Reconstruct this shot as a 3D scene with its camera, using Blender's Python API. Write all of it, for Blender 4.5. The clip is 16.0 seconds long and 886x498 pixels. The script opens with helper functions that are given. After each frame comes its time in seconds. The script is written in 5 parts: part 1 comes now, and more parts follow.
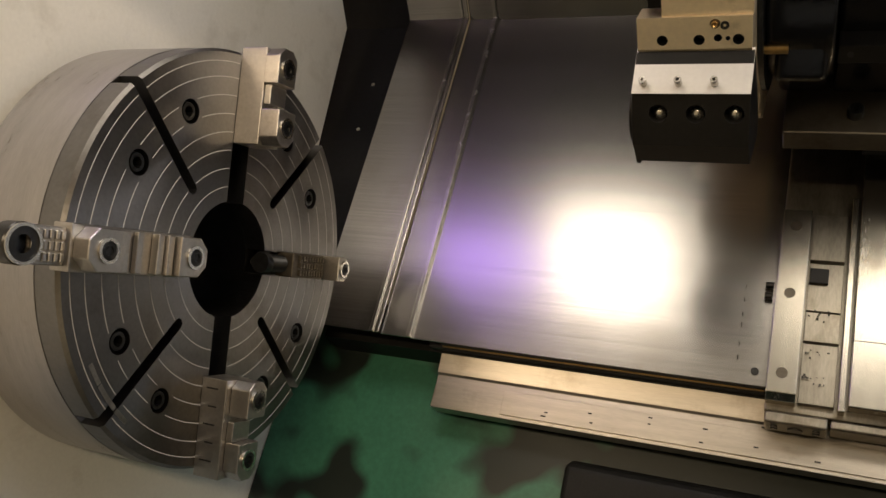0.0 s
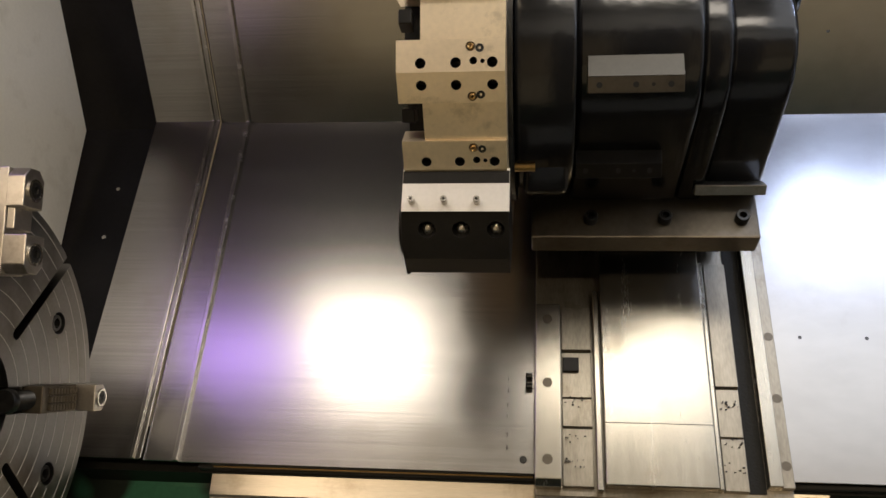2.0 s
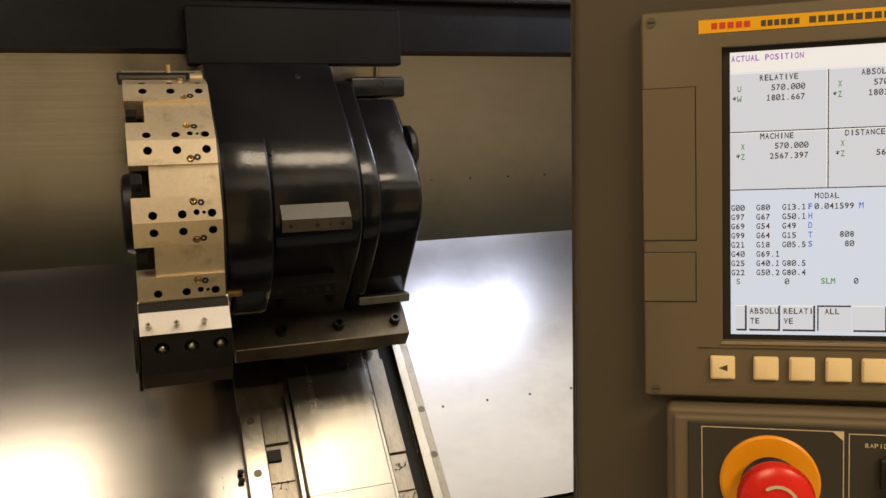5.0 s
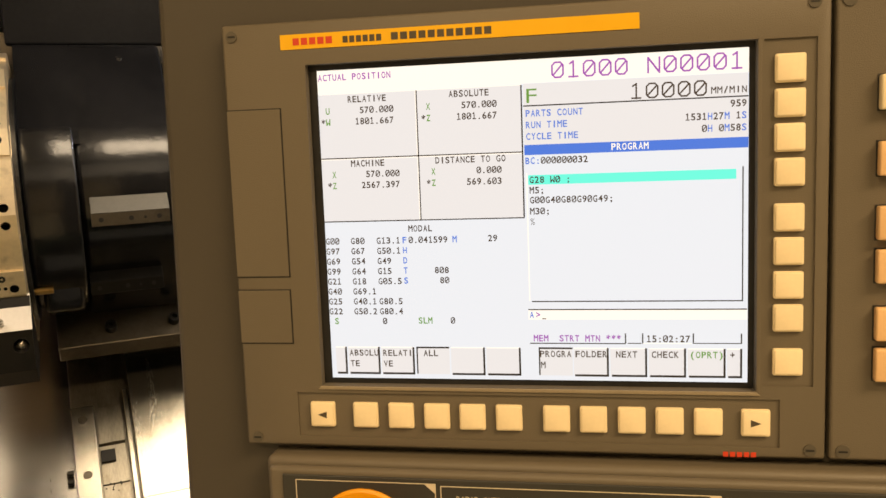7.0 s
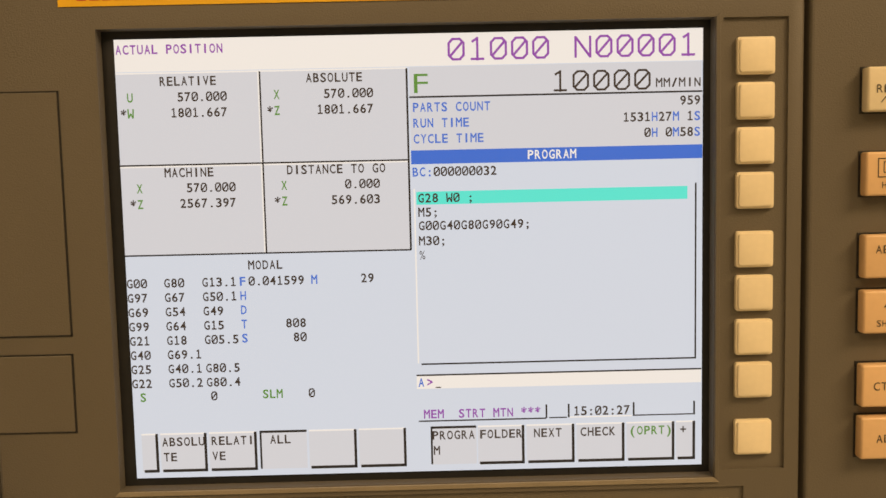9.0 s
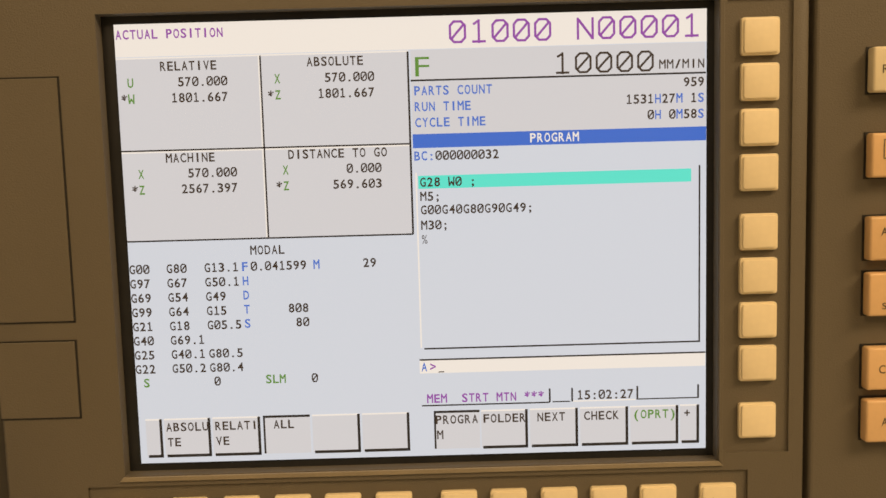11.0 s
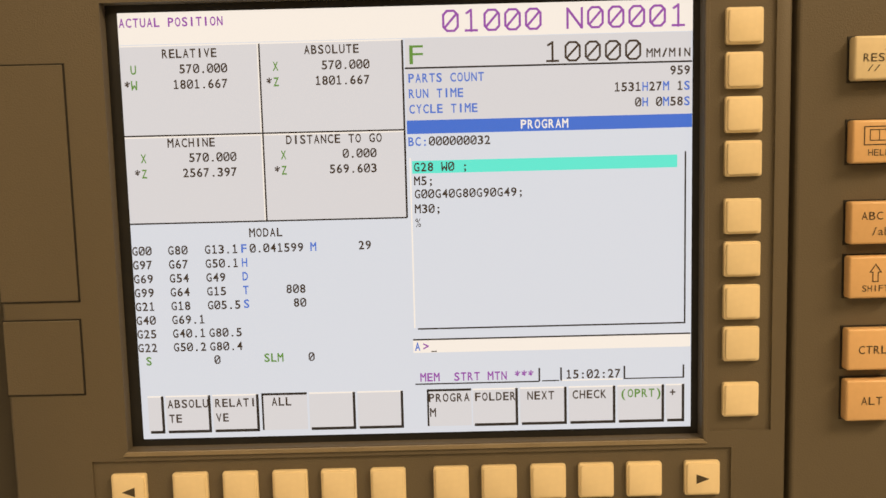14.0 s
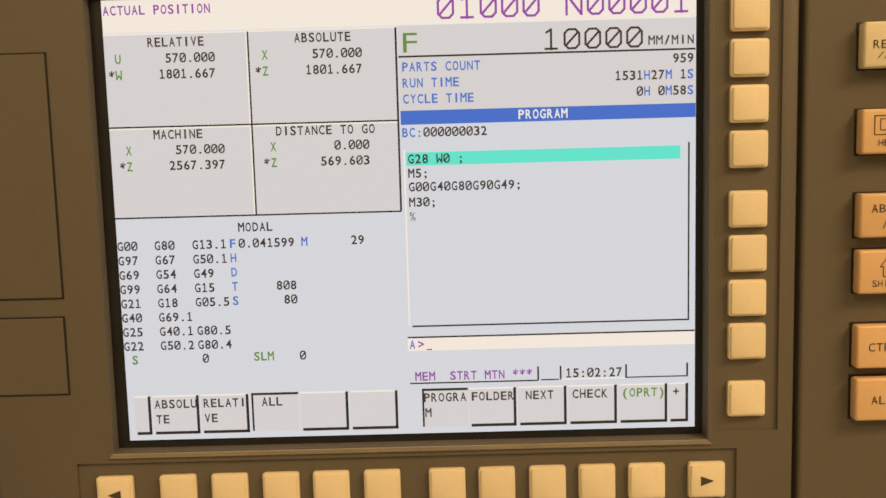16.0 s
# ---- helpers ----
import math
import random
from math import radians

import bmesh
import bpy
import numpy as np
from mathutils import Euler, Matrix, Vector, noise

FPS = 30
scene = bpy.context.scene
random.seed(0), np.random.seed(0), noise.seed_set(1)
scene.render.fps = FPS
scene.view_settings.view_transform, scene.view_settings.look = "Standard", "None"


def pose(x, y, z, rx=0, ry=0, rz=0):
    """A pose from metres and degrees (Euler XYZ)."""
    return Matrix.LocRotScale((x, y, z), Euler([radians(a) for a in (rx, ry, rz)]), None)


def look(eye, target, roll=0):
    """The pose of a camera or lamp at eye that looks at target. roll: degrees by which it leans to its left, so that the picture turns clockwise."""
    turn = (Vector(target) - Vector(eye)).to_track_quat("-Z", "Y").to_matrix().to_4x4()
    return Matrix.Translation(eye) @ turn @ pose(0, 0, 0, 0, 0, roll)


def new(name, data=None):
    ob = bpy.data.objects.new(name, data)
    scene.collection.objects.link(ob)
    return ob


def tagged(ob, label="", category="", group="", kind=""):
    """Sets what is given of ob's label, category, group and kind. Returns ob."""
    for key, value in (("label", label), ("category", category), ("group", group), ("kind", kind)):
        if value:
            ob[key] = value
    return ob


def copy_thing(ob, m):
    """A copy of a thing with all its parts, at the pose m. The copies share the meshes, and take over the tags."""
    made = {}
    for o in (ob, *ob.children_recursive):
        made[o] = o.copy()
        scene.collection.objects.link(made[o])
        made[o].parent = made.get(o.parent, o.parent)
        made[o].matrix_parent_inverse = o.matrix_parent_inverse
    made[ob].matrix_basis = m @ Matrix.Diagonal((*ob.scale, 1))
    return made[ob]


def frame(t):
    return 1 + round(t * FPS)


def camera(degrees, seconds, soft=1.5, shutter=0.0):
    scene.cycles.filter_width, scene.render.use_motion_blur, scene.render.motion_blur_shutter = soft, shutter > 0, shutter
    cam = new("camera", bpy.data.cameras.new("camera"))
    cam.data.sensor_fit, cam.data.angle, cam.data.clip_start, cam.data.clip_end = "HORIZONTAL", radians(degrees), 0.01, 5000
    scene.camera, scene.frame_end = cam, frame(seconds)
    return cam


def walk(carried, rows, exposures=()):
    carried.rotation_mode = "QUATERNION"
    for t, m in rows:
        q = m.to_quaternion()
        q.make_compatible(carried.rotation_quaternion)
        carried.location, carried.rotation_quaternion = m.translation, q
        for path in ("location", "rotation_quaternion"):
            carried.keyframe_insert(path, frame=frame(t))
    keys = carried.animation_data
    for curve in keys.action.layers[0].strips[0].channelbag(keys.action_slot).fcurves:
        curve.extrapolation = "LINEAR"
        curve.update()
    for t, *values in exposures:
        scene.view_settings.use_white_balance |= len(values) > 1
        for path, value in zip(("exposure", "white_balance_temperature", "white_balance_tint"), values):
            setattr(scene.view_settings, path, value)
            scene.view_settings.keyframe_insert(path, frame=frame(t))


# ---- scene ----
# ---- camera and its walk ----
cam = camera(55.79, 16.0, soft=1.5)
ROUTE = [
    (0.0, pose(0.0344, -0.0201, 1.5550, 70.518, 3.906, 24.393)),
    (0.5, pose(0.0442, -0.0124, 1.5568, 70.573, 4.047, 24.530)),
    (1.0, pose(0.0485, -0.0095, 1.5663, 71.339, 3.325, 21.752)),
    (1.5, pose(0.0011, -0.0076, 1.5912, 73.262, 2.428, 13.303)),
    (2.0, pose(-0.0357, -0.0272, 1.6405, 74.580, 1.579, 6.431)),
    (2.5, pose(-0.1135, -0.1668, 1.6707, 76.295, 1.362, 0.150)),
    (3.0, pose(-0.2291, -0.1743, 1.6894, 78.303, 1.241, -11.646)),
    (3.5, pose(-0.3706, -0.1483, 1.6977, 80.562, 1.460, -21.736)),
    (3.7, pose(-0.4145, -0.1405, 1.6929, 81.093, 1.370, -25.142)),
    (5.8, pose(-0.1220, -0.6452, 1.7107, 83.742, 1.882, -17.752)),
    (6.0, pose(-0.0844, -0.6305, 1.7225, 82.737, 2.011, -18.919)),
    (6.5, pose(-0.0012, -0.6056, 1.7212, 81.992, 1.675, -19.941)),
    (7.0, pose(0.0141, -0.5221, 1.7323, 80.717, 1.998, -24.148)),
    (7.5, pose(0.0052, -0.4081, 1.7293, 81.876, 1.906, -32.835)),
    (8.0, pose(0.0454, -0.3769, 1.7207, 83.072, 0.315, -35.939)),
    (8.5, pose(0.0670, -0.3700, 1.7189, 82.855, 0.195, -35.350)),
    (9.0, pose(0.0749, -0.3668, 1.7120, 82.623, 0.664, -34.852)),
    (9.5, pose(0.0755, -0.3661, 1.7118, 82.122, 0.864, -34.652)),
    (12.0, pose(0.0800, -0.3709, 1.7075, 81.811, 0.951, -34.313)),
    (12.5, pose(0.0809, -0.3749, 1.7071, 81.694, 0.884, -34.206)),
    (13.0, pose(0.0772, -0.3777, 1.7076, 81.462, 0.802, -34.153)),
    (13.5, pose(0.0740, -0.3814, 1.7059, 81.499, 0.746, -34.181)),
    (14.0, pose(0.0739, -0.3820, 1.7052, 81.477, 0.852, -34.189)),
    (14.5, pose(0.0775, -0.3806, 1.7039, 81.517, 0.970, -34.084)),
    (15.0, pose(0.0814, -0.3776, 1.7015, 81.577, 1.020, -34.001)),
    (15.5, pose(0.0831, -0.3722, 1.7019, 81.364, 1.092, -34.094)),
    (16.0, pose(0.0848, -0.3723, 1.7002, 81.477, 0.975, -34.052)),
]
walk(cam, ROUTE, exposures=[(0.0, 0.0, 6400, 10), (2.5, 0.05, 6200, 10), (3.7, 0.0, 6200, 10), (5.8, 0.1, 7950, 11), (6.5, 0.08, 7950, 11), (7.0, 0.46, 7950, 11), (7.6, 0.16, 7750, 12), (8.2, 0.06, 7600, 12), (9.0, 0.06, 7500, 12), (11.5, 0.0, 7700, 12), (12.0, -0.05, 7700, 12), (12.5, 0.03, 7700, 12), (13.0, 0.2, 7700, 12), (14.0, 0.14, 7700, 12), (16.0, 0.06, 7700, 12)])

# ---- world and large lights ----
world = bpy.data.worlds.new("shop_ambient")
world.use_nodes = True
world.node_tree.nodes["Background"].inputs[0].default_value = (0.9, 0.84, 0.74, 1)
world.node_tree.nodes["Background"].inputs[1].default_value = 0.045
scene.world = world


def area_lamp(name, eye, target, sx, sy, watts, colour, spread=180):
    data = bpy.data.lights.new(name, "AREA")
    data.shape, data.size, data.size_y = "RECTANGLE", sx, sy
    data.energy, data.color, data.spread = watts, colour, radians(spread)
    ob = new(name, data)
    ob.matrix_world = look(eye, target)
    return ob


WARM, COOL = (1.0, 0.88, 0.72), (0.72, 0.80, 1.0)
area_lamp("work_light_warm", (-0.80, 1.17, 2.46), (-0.80, 1.171, 0.0), 0.52, 0.50, 6.6, WARM)
area_lamp("work_light_warm", (0.34, 1.09, 2.46), (0.34, 1.091, 0.0), 0.60, 0.32, 6.8, WARM)
# Added broad fill, sized so the right cover reflects evenly bright.
area_lamp("work_light_white", (1.92, 1.20, 2.47), (1.92, 1.201, 0.0), 2.5, 0.98, 13, (0.96, 0.95, 0.95))
for lx in (1.05, 1.42, 3.15, 3.6):
    area_lamp("work_light_cool", (lx, 1.80, 2.45), (lx, 1.801, 0.0), 0.08, 0.05, 3.4, (0.62, 0.72, 1.0))
# Added violet source, out of view, for the sheen on cover and chuck rim.
area_lamp("signal_light_violet", (-1.44, 1.14, 2.46), (-1.30, 1.141, 0.0), 0.24, 0.56, 1.9, (0.50, 0.28, 1.0))
for lx, ly, watts in ((-3.0, -2.6, 120), (1.4, -3.2, 205)):
    area_lamp("shop_light", (lx, ly, 4.6), (lx, ly + 0.01, 0.0), 2.4, 0.5, watts, (1.0, 0.76, 0.48))

# ---- materials ----


def material(name, base=(0.5, 0.5, 0.5), rough=0.5, metal=0.0, var=0.12, scale=6.0, stretch=(1, 1, 1), fine=90.0,
             bump=0.02, stain=None, stain_amount=0.0, stain_scale=3.0, rough_var=0.1, coat=0.0, aniso=0.0, island=0.0, stain_from=(0.54, 0.68), coat_rough=0.12, spec=0.5, stain_detail=8):
    """A surface with variation at two scales, grain relief and optional stains."""
    m = bpy.data.materials.new(name)
    m.use_nodes = True
    nt = m.node_tree
    n, l = nt.nodes, nt.links
    b = n["Principled BSDF"]
    b.inputs["Metallic"].default_value = metal
    b.inputs["Coat Weight"].default_value = coat
    b.inputs["Specular IOR Level"].default_value = spec
    b.inputs["Coat Roughness"].default_value = coat_rough
    b.inputs["Anisotropic"].default_value = aniso
    tc = n.new("ShaderNodeTexCoord")
    mp = n.new("ShaderNodeMapping")
    mp.inputs["Scale"].default_value = stretch
    l.new(tc.outputs["Object"], mp.inputs["Vector"])
    n1 = n.new("ShaderNodeTexNoise")
    n1.inputs["Scale"].default_value, n1.inputs["Detail"].default_value = scale, 5
    n2 = n.new("ShaderNodeTexNoise")
    n2.inputs["Scale"].default_value, n2.inputs["Detail"].default_value = fine, 3
    l.new(mp.outputs[0], n1.inputs["Vector"])
    l.new(mp.outputs[0], n2.inputs["Vector"])
    mix = n.new("ShaderNodeMix")
    mix.data_type = "RGBA"
    mix.inputs[6].default_value = (*[c * (1 - var) for c in base], 1)
    mix.inputs[7].default_value = (*[min(1, c * (1 + var)) for c in base], 1)
    add = n.new("ShaderNodeMath")
    add.operation = "MULTIPLY_ADD"
    add.inputs[1].default_value, add.inputs[2].default_value = 0.4, 0.0
    l.new(n2.outputs["Fac"], add.inputs[0])
    add2 = n.new("ShaderNodeMath")
    add2.operation = "MULTIPLY_ADD"
    add2.inputs[1].default_value = 0.6
    l.new(n1.outputs["Fac"], add2.inputs[0])
    l.new(add.outputs[0], add2.inputs[2])
    ramp = n.new("ShaderNodeMapRange")
    ramp.inputs["From Min"].default_value, ramp.inputs["From Max"].default_value = 0.32, 0.68
    l.new(add2.outputs[0], ramp.inputs["Value"])
    l.new(ramp.outputs["Result"], mix.inputs[0])
    colour = mix.outputs[2]
    if island:
        oi = n.new("ShaderNodeObjectInfo")
        hs = n.new("ShaderNodeHueSaturation")
        mr = n.new("ShaderNodeMapRange")
        mr.inputs["To Min"].default_value, mr.inputs["To Max"].default_value = 1 - island, 1 + island
        l.new(oi.outputs["Random"], mr.inputs["Value"])
        l.new(mr.outputs["Result"], hs.inputs["Value"])
        l.new(colour, hs.inputs["Color"])
        colour = hs.outputs["Color"]
    if stain:
        n3 = n.new("ShaderNodeTexNoise")
        n3.inputs["Scale"].default_value, n3.inputs["Detail"].default_value = stain_scale, stain_detail
        n3.inputs["Roughness"].default_value = 0.65
        l.new(tc.outputs["Object"], n3.inputs["Vector"])
        sr = n.new("ShaderNodeMapRange")
        sr.inputs["From Min"].default_value, sr.inputs["From Max"].default_value = stain_from
        sr.inputs["To Max"].default_value = stain_amount
        l.new(n3.outputs["Fac"], sr.inputs["Value"])
        sm = n.new("ShaderNodeMix")
        sm.data_type = "RGBA"
        sm.inputs[7].default_value = (*stain, 1)
        l.new(sr.outputs["Result"], sm.inputs[0])
        l.new(colour, sm.inputs[6])
        colour = sm.outputs[2]
    l.new(colour, b.inputs["Base Color"])
    rr = n.new("ShaderNodeMapRange")
    rr.inputs["To Min"].default_value, rr.inputs["To Max"].default_value = max(0.03, rough - rough_var), min(1, rough + rough_var)
    l.new(add2.outputs[0], rr.inputs["Value"])
    l.new(rr.outputs["Result"], b.inputs["Roughness"])
    if aniso:
        tg = n.new("ShaderNodeTangent")
        tg.direction_type, tg.axis = "RADIAL", "X"
        l.new(tg.outputs[0], b.inputs["Tangent"])
    if bump:
        bp = n.new("ShaderNodeBump")
        bp.inputs["Strength"].default_value, bp.inputs["Distance"].default_value = bump, 0.004
        l.new(n2.outputs["Fac"], bp.inputs["Height"])
        l.new(bp.outputs[0], b.inputs["Normal"])
    return m


def glow(name, colour, strength):
    m = bpy.data.materials.new(name)
    m.use_nodes = True
    b = m.node_tree.nodes["Principled BSDF"]
    b.inputs["Base Color"].default_value = (0.02, 0.02, 0.02, 1)
    b.inputs["Roughness"].default_value = 0.35
    b.inputs["Emission Color"].default_value = (*colour, 1)
    b.inputs["Emission Strength"].default_value = strength
    return m


M = {}
M["sheet"] = material("brushed_stainless_sheet", (0.42, 0.405, 0.385), 0.245, 1.0, 0.16, 4, (0.3, 75, 75), 9, 0.0, (0.24, 0.21, 0.17), 0.4, 2.2, 0.04)
M["sheet_satin"] = material("satin_stainless_sheet", (0.42, 0.41, 0.40), 0.29, 1.0, 0.07, 3, (1, 2, 2), 14, 0.0, (0.30, 0.28, 0.25), 0.35, 3.5, 0.03)
M["sheet_scratched"] = material("scratched_dark_stainless", (0.19, 0.20, 0.215), 0.20, 1.0, 0.35, 4, (0.6, 30, 30), 50, 0.03, (0.12, 0.12, 0.12), 0.5, 3.0, 0.10)
M["lip"] = material("polished_cover_lip", (0.52, 0.50, 0.47), 0.25, 1.0, 0.12, 30, (1, 1, 1), 200, 0.03, (0.2, 0.14, 0.08), 0.4, 18)
M["black_sheet"] = material("black_painted_sheet", (0.010, 0.010, 0.011), 0.42, 0.0, 0.3, 6, (1, 1, 1), 80, 0.04, spec=0.12)
M["white_paint"] = material("white_enclosure_paint", (0.82, 0.80, 0.74), 0.38, 0.0, 0.05, 2.5, (1, 1, 1), 120, 0.05, (0.45, 0.42, 0.34), 0.25, 9)
M["green"] = material("green_casting_paint", (0.045, 0.17, 0.105), 0.42, 0.0, 0.25, 3, (1, 1, 1), 70, 0.06, (0.010, 0.012, 0.010), 0.97, 1.7, stain_from=(0.46, 0.51), stain_detail=3)
# Black castings, and the shade of recesses and gaps painted black.
M["black_cast"] = material("oily_black_casting", (0.010, 0.010, 0.009), 0.5, 0.0, 0.4, 12, (1, 1, 1), 160, 0.25, spec=0.2)
M["way"] = material("ground_bed_way", (0.50, 0.46, 0.40), 0.34, 1.0, 0.15, 6, (0.6, 9, 9), 70, 0.04, (0.22, 0.16, 0.10), 0.5, 5)
M["bronze"] = material("brass_wiper_strip", (0.42, 0.28, 0.11), 0.35, 1.0, 0.2, 20)
M["rubber"] = material("black_rubber", (0.015, 0.015, 0.015), 0.6, 0.0, 0.2, 20)
M["chuck"] = material("turned_chuck_steel", (0.235, 0.228, 0.222), 0.36, 1.0, 0.14, 9, (1, 1, 1), 130, 0.03, (0.10, 0.08, 0.06), 0.5, 5, aniso=0.7)
M["chuck_rim"] = material("worn_chuck_rim_steel", (0.47, 0.45, 0.44), 0.30, 1.0, 0.14, 5, (8, 1, 1), 60, 0.03, (0.22, 0.13, 0.07), 0.5, 3.5)
# Pale and hardly metallic: the glint of the turned grooves painted in.
M["groove"] = material("bright_turned_groove", (0.58, 0.56, 0.53), 0.5, 0.2, 0.15, 30)
M["jaw"] = material("hardened_jaw_steel", (0.52, 0.495, 0.46), 0.38, 1.0, 0.14, 14, (1, 1, 1), 140, 0.03, (0.16, 0.12, 0.08), 0.4, 14)
M["bolt"] = material("black_oxide_bolt", (0.06, 0.06, 0.06), 0.33, 0.9, 0.2, 40)
M["steel"] = material("bright_steel", (0.60, 0.58, 0.54), 0.26, 1.0, 0.1, 20)
# Near-black: shade inside holes put into the colour; also chips, scuffs and seams.
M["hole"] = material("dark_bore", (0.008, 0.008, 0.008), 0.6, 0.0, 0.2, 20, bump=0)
M["turret"] = material("oily_turret_steel", (0.90, 0.755, 0.54), 0.33, 0.78, 0.08, 9, (1, 1, 1), 110, 0.03, (0.30, 0.23, 0.12), 0.45, 13, 0.08)
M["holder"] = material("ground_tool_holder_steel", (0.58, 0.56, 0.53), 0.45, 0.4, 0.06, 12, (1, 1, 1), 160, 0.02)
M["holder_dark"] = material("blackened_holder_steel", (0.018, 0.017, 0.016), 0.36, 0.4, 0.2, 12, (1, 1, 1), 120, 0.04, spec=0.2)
M["gloss_black"] = material("glossy_black_housing_paint", (0.010, 0.010, 0.011), 0.20, 0.0, 0.3, 4, (1, 1, 1), 45, 0.22, (0.03, 0.03, 0.03), 0.25, 6, 0.05, 0.15, spec=0.4)
M["satin_dark"] = material("satin_dark_steel", (0.07, 0.067, 0.06), 0.5, 0.35, 0.15, 14, (1, 1, 1), 120, 0.04)
M["brass"] = material("brass_nozzle", (0.62, 0.42, 0.18), 0.3, 1.0, 0.15, 40)
M["saddle"] = material("scraped_saddle_steel", (0.28, 0.255, 0.21), 0.36, 1.0, 0.22, 10, (3, 0.7, 3), 80, 0.06, (0.12, 0.09, 0.05), 0.6, 7)
M["oily_plate"] = material("oily_brown_steel_plate", (0.12, 0.104, 0.082), 0.40, 0.8, 0.2, 9, (1, 1, 1), 90, 0.04, (0.05, 0.04, 0.03), 0.6, 7)
M["cover"] = material("brushed_way_cover", (0.42, 0.395, 0.34), 0.26, 1.0, 0.14, 4, (10, 0.8, 10), 60, 0.04, (0.26, 0.21, 0.14), 0.45, 4, 0.06)
M["cabinet"] = material("dark_brown_cabinet_paint", (0.055, 0.047, 0.036), 0.5, 0.0, 0.08, 5, (1, 1, 1), 900, 0.05)
M["panel"] = material("olive_grey_moulded_plastic", (0.125, 0.105, 0.076), 0.48, 0.0, 0.05, 6, (1, 1, 1), 1100, 0.11)
M["panel_edge"] = material("worn_pale_plastic_edge", (0.26, 0.215, 0.15), 0.42, 0.0, 0.12, 40, (1, 1, 1), 600, 0.05)
M["panel_dark"] = material("dark_inset_plastic", (0.085, 0.074, 0.056), 0.5, 0.0, 0.05, 6, (1, 1, 1), 1400, 0.06)
M["groove_dark"] = material("dark_panel_seam", (0.01, 0.009, 0.007), 0.6, 0.0, 0.1, 20, bump=0)
M["key"] = material("cream_key_plastic", (0.84, 0.71, 0.48), 0.42, 0.0, 0.04, 20, (1, 1, 1), 300, 0.02, island=0.04)
M["key_tan"] = material("tan_key_plastic", (0.78, 0.50, 0.26), 0.38, 0.0, 0.04, 20, (1, 1, 1), 300, 0.02, island=0.05)
M["ink"] = material("dark_key_ink", (0.07, 0.055, 0.035), 0.5, 0.0, 0.1, 50, bump=0)
M["yellow"] = material("yellow_label", (0.85, 0.46, 0.02), 0.4, 0.0, 0.04, 30, bump=0)
M["orange"] = material("orange_yellow_collar", (0.80, 0.33, 0.015), 0.4, 0.0, 0.06, 30)
M["red"] = material("red_plastic", (0.70, 0.02, 0.018), 0.28, 0.0, 0.06, 30)
M["red_ink"] = material("red_ink", (0.62, 0.05, 0.02), 0.5, 0.0, 0.05, 30, bump=0)
M["black_plastic"] = material("black_plastic", (0.012, 0.012, 0.012), 0.4, 0.0, 0.2, 30)
M["slate"] = material("slate_membrane_panel", (0.030, 0.030, 0.026), 0.5, 0.0, 0.08, 10, (1, 1, 1), 700, 0.05)
M["cream_ink"] = material("cream_print", (0.62, 0.55, 0.42), 0.5, 0.0, 0.05, 30, bump=0)
M["floor"] = material("grey_shop_floor", (0.41, 0.41, 0.37), 0.5, 0.0, 0.2, 2, (1, 1, 1), 40, 0.05, (0.08, 0.07, 0.06), 0.5, 1.5)
M["shop_wall"] = material("pale_shop_wall", (0.55, 0.51, 0.43), 0.7, 0.0, 0.06, 1.5)
M["lcd"] = glow("lcd_backlight", (0.645, 0.735, 0.90), 0.86)
M["lcd_light"] = glow("lcd_white", (0.90, 0.90, 0.92), 0.84)
M["lcd_grey"] = glow("lcd_grey", (0.575, 0.61, 0.70), 0.97)
M["lcd_black"] = glow("lcd_black", (0.02, 0.02, 0.03), 0.3)
M["lcd_text"] = glow("lcd_text_dark", (0.07, 0.05, 0.045), 0.5)
M["lcd_blue"] = glow("lcd_blue", (0.06, 0.19, 0.75), 0.8)
M["lcd_bar"] = glow("lcd_blue_bar", (0.03, 0.15, 0.68), 0.9)
M["lcd_cyan"] = glow("lcd_cyan", (0.06, 0.80, 0.72), 0.9)
M["lcd_violet"] = glow("lcd_violet", (0.32, 0.07, 0.48), 0.8)
M["lcd_green"] = glow("lcd_green", (0.12, 0.34, 0.06), 0.7)
M["led_green"] = glow("green_led", (0.05, 1.0, 0.15), 2.5)
M["led_white"] = glow("white_led", (1.0, 0.95, 0.85), 2.0)

# ---- mesh helpers ----
from mathutils.geometry import delaunay_2d_cdt


def part(name, bm, mat, parent=None, label="", smooth=False):
    """Links a bmesh as one mesh object under a thing or a part."""
    bmesh.ops.recalc_face_normals(bm, faces=bm.faces)
    me = bpy.data.meshes.new(name)
    bm.to_mesh(me)
    bm.free()
    me.materials.append(M[mat])
    if smooth:
        me.shade_smooth()
        me.set_sharp_from_angle(angle=radians(35))
    ob = new(name, me)
    if parent is not None:
        ob.parent = parent
    if label:
        tagged(ob, label)
    return ob


def share(name, ob, parent, offset):
    """Another piece on the same mesh, moved by offset."""
    o = new(name, ob.data)
    o.parent = parent
    o.location = offset
    return o


def thing(name, label, category, m=None, group="", kind=""):
    ob = new(name)
    if m is not None:
        ob.matrix_world = m
    return tagged(ob, label, category, group, kind)


def bevel(bm, width, seg=2, angle=30):
    edges = [e for e in bm.edges if len(e.link_faces) == 2 and e.calc_face_angle(0) > radians(angle)]
    if width > 0:
        bmesh.ops.bevel(bm, geom=edges, offset=width, segments=seg, profile=0.5, affect="EDGES", clamp_overlap=True)
    return bm


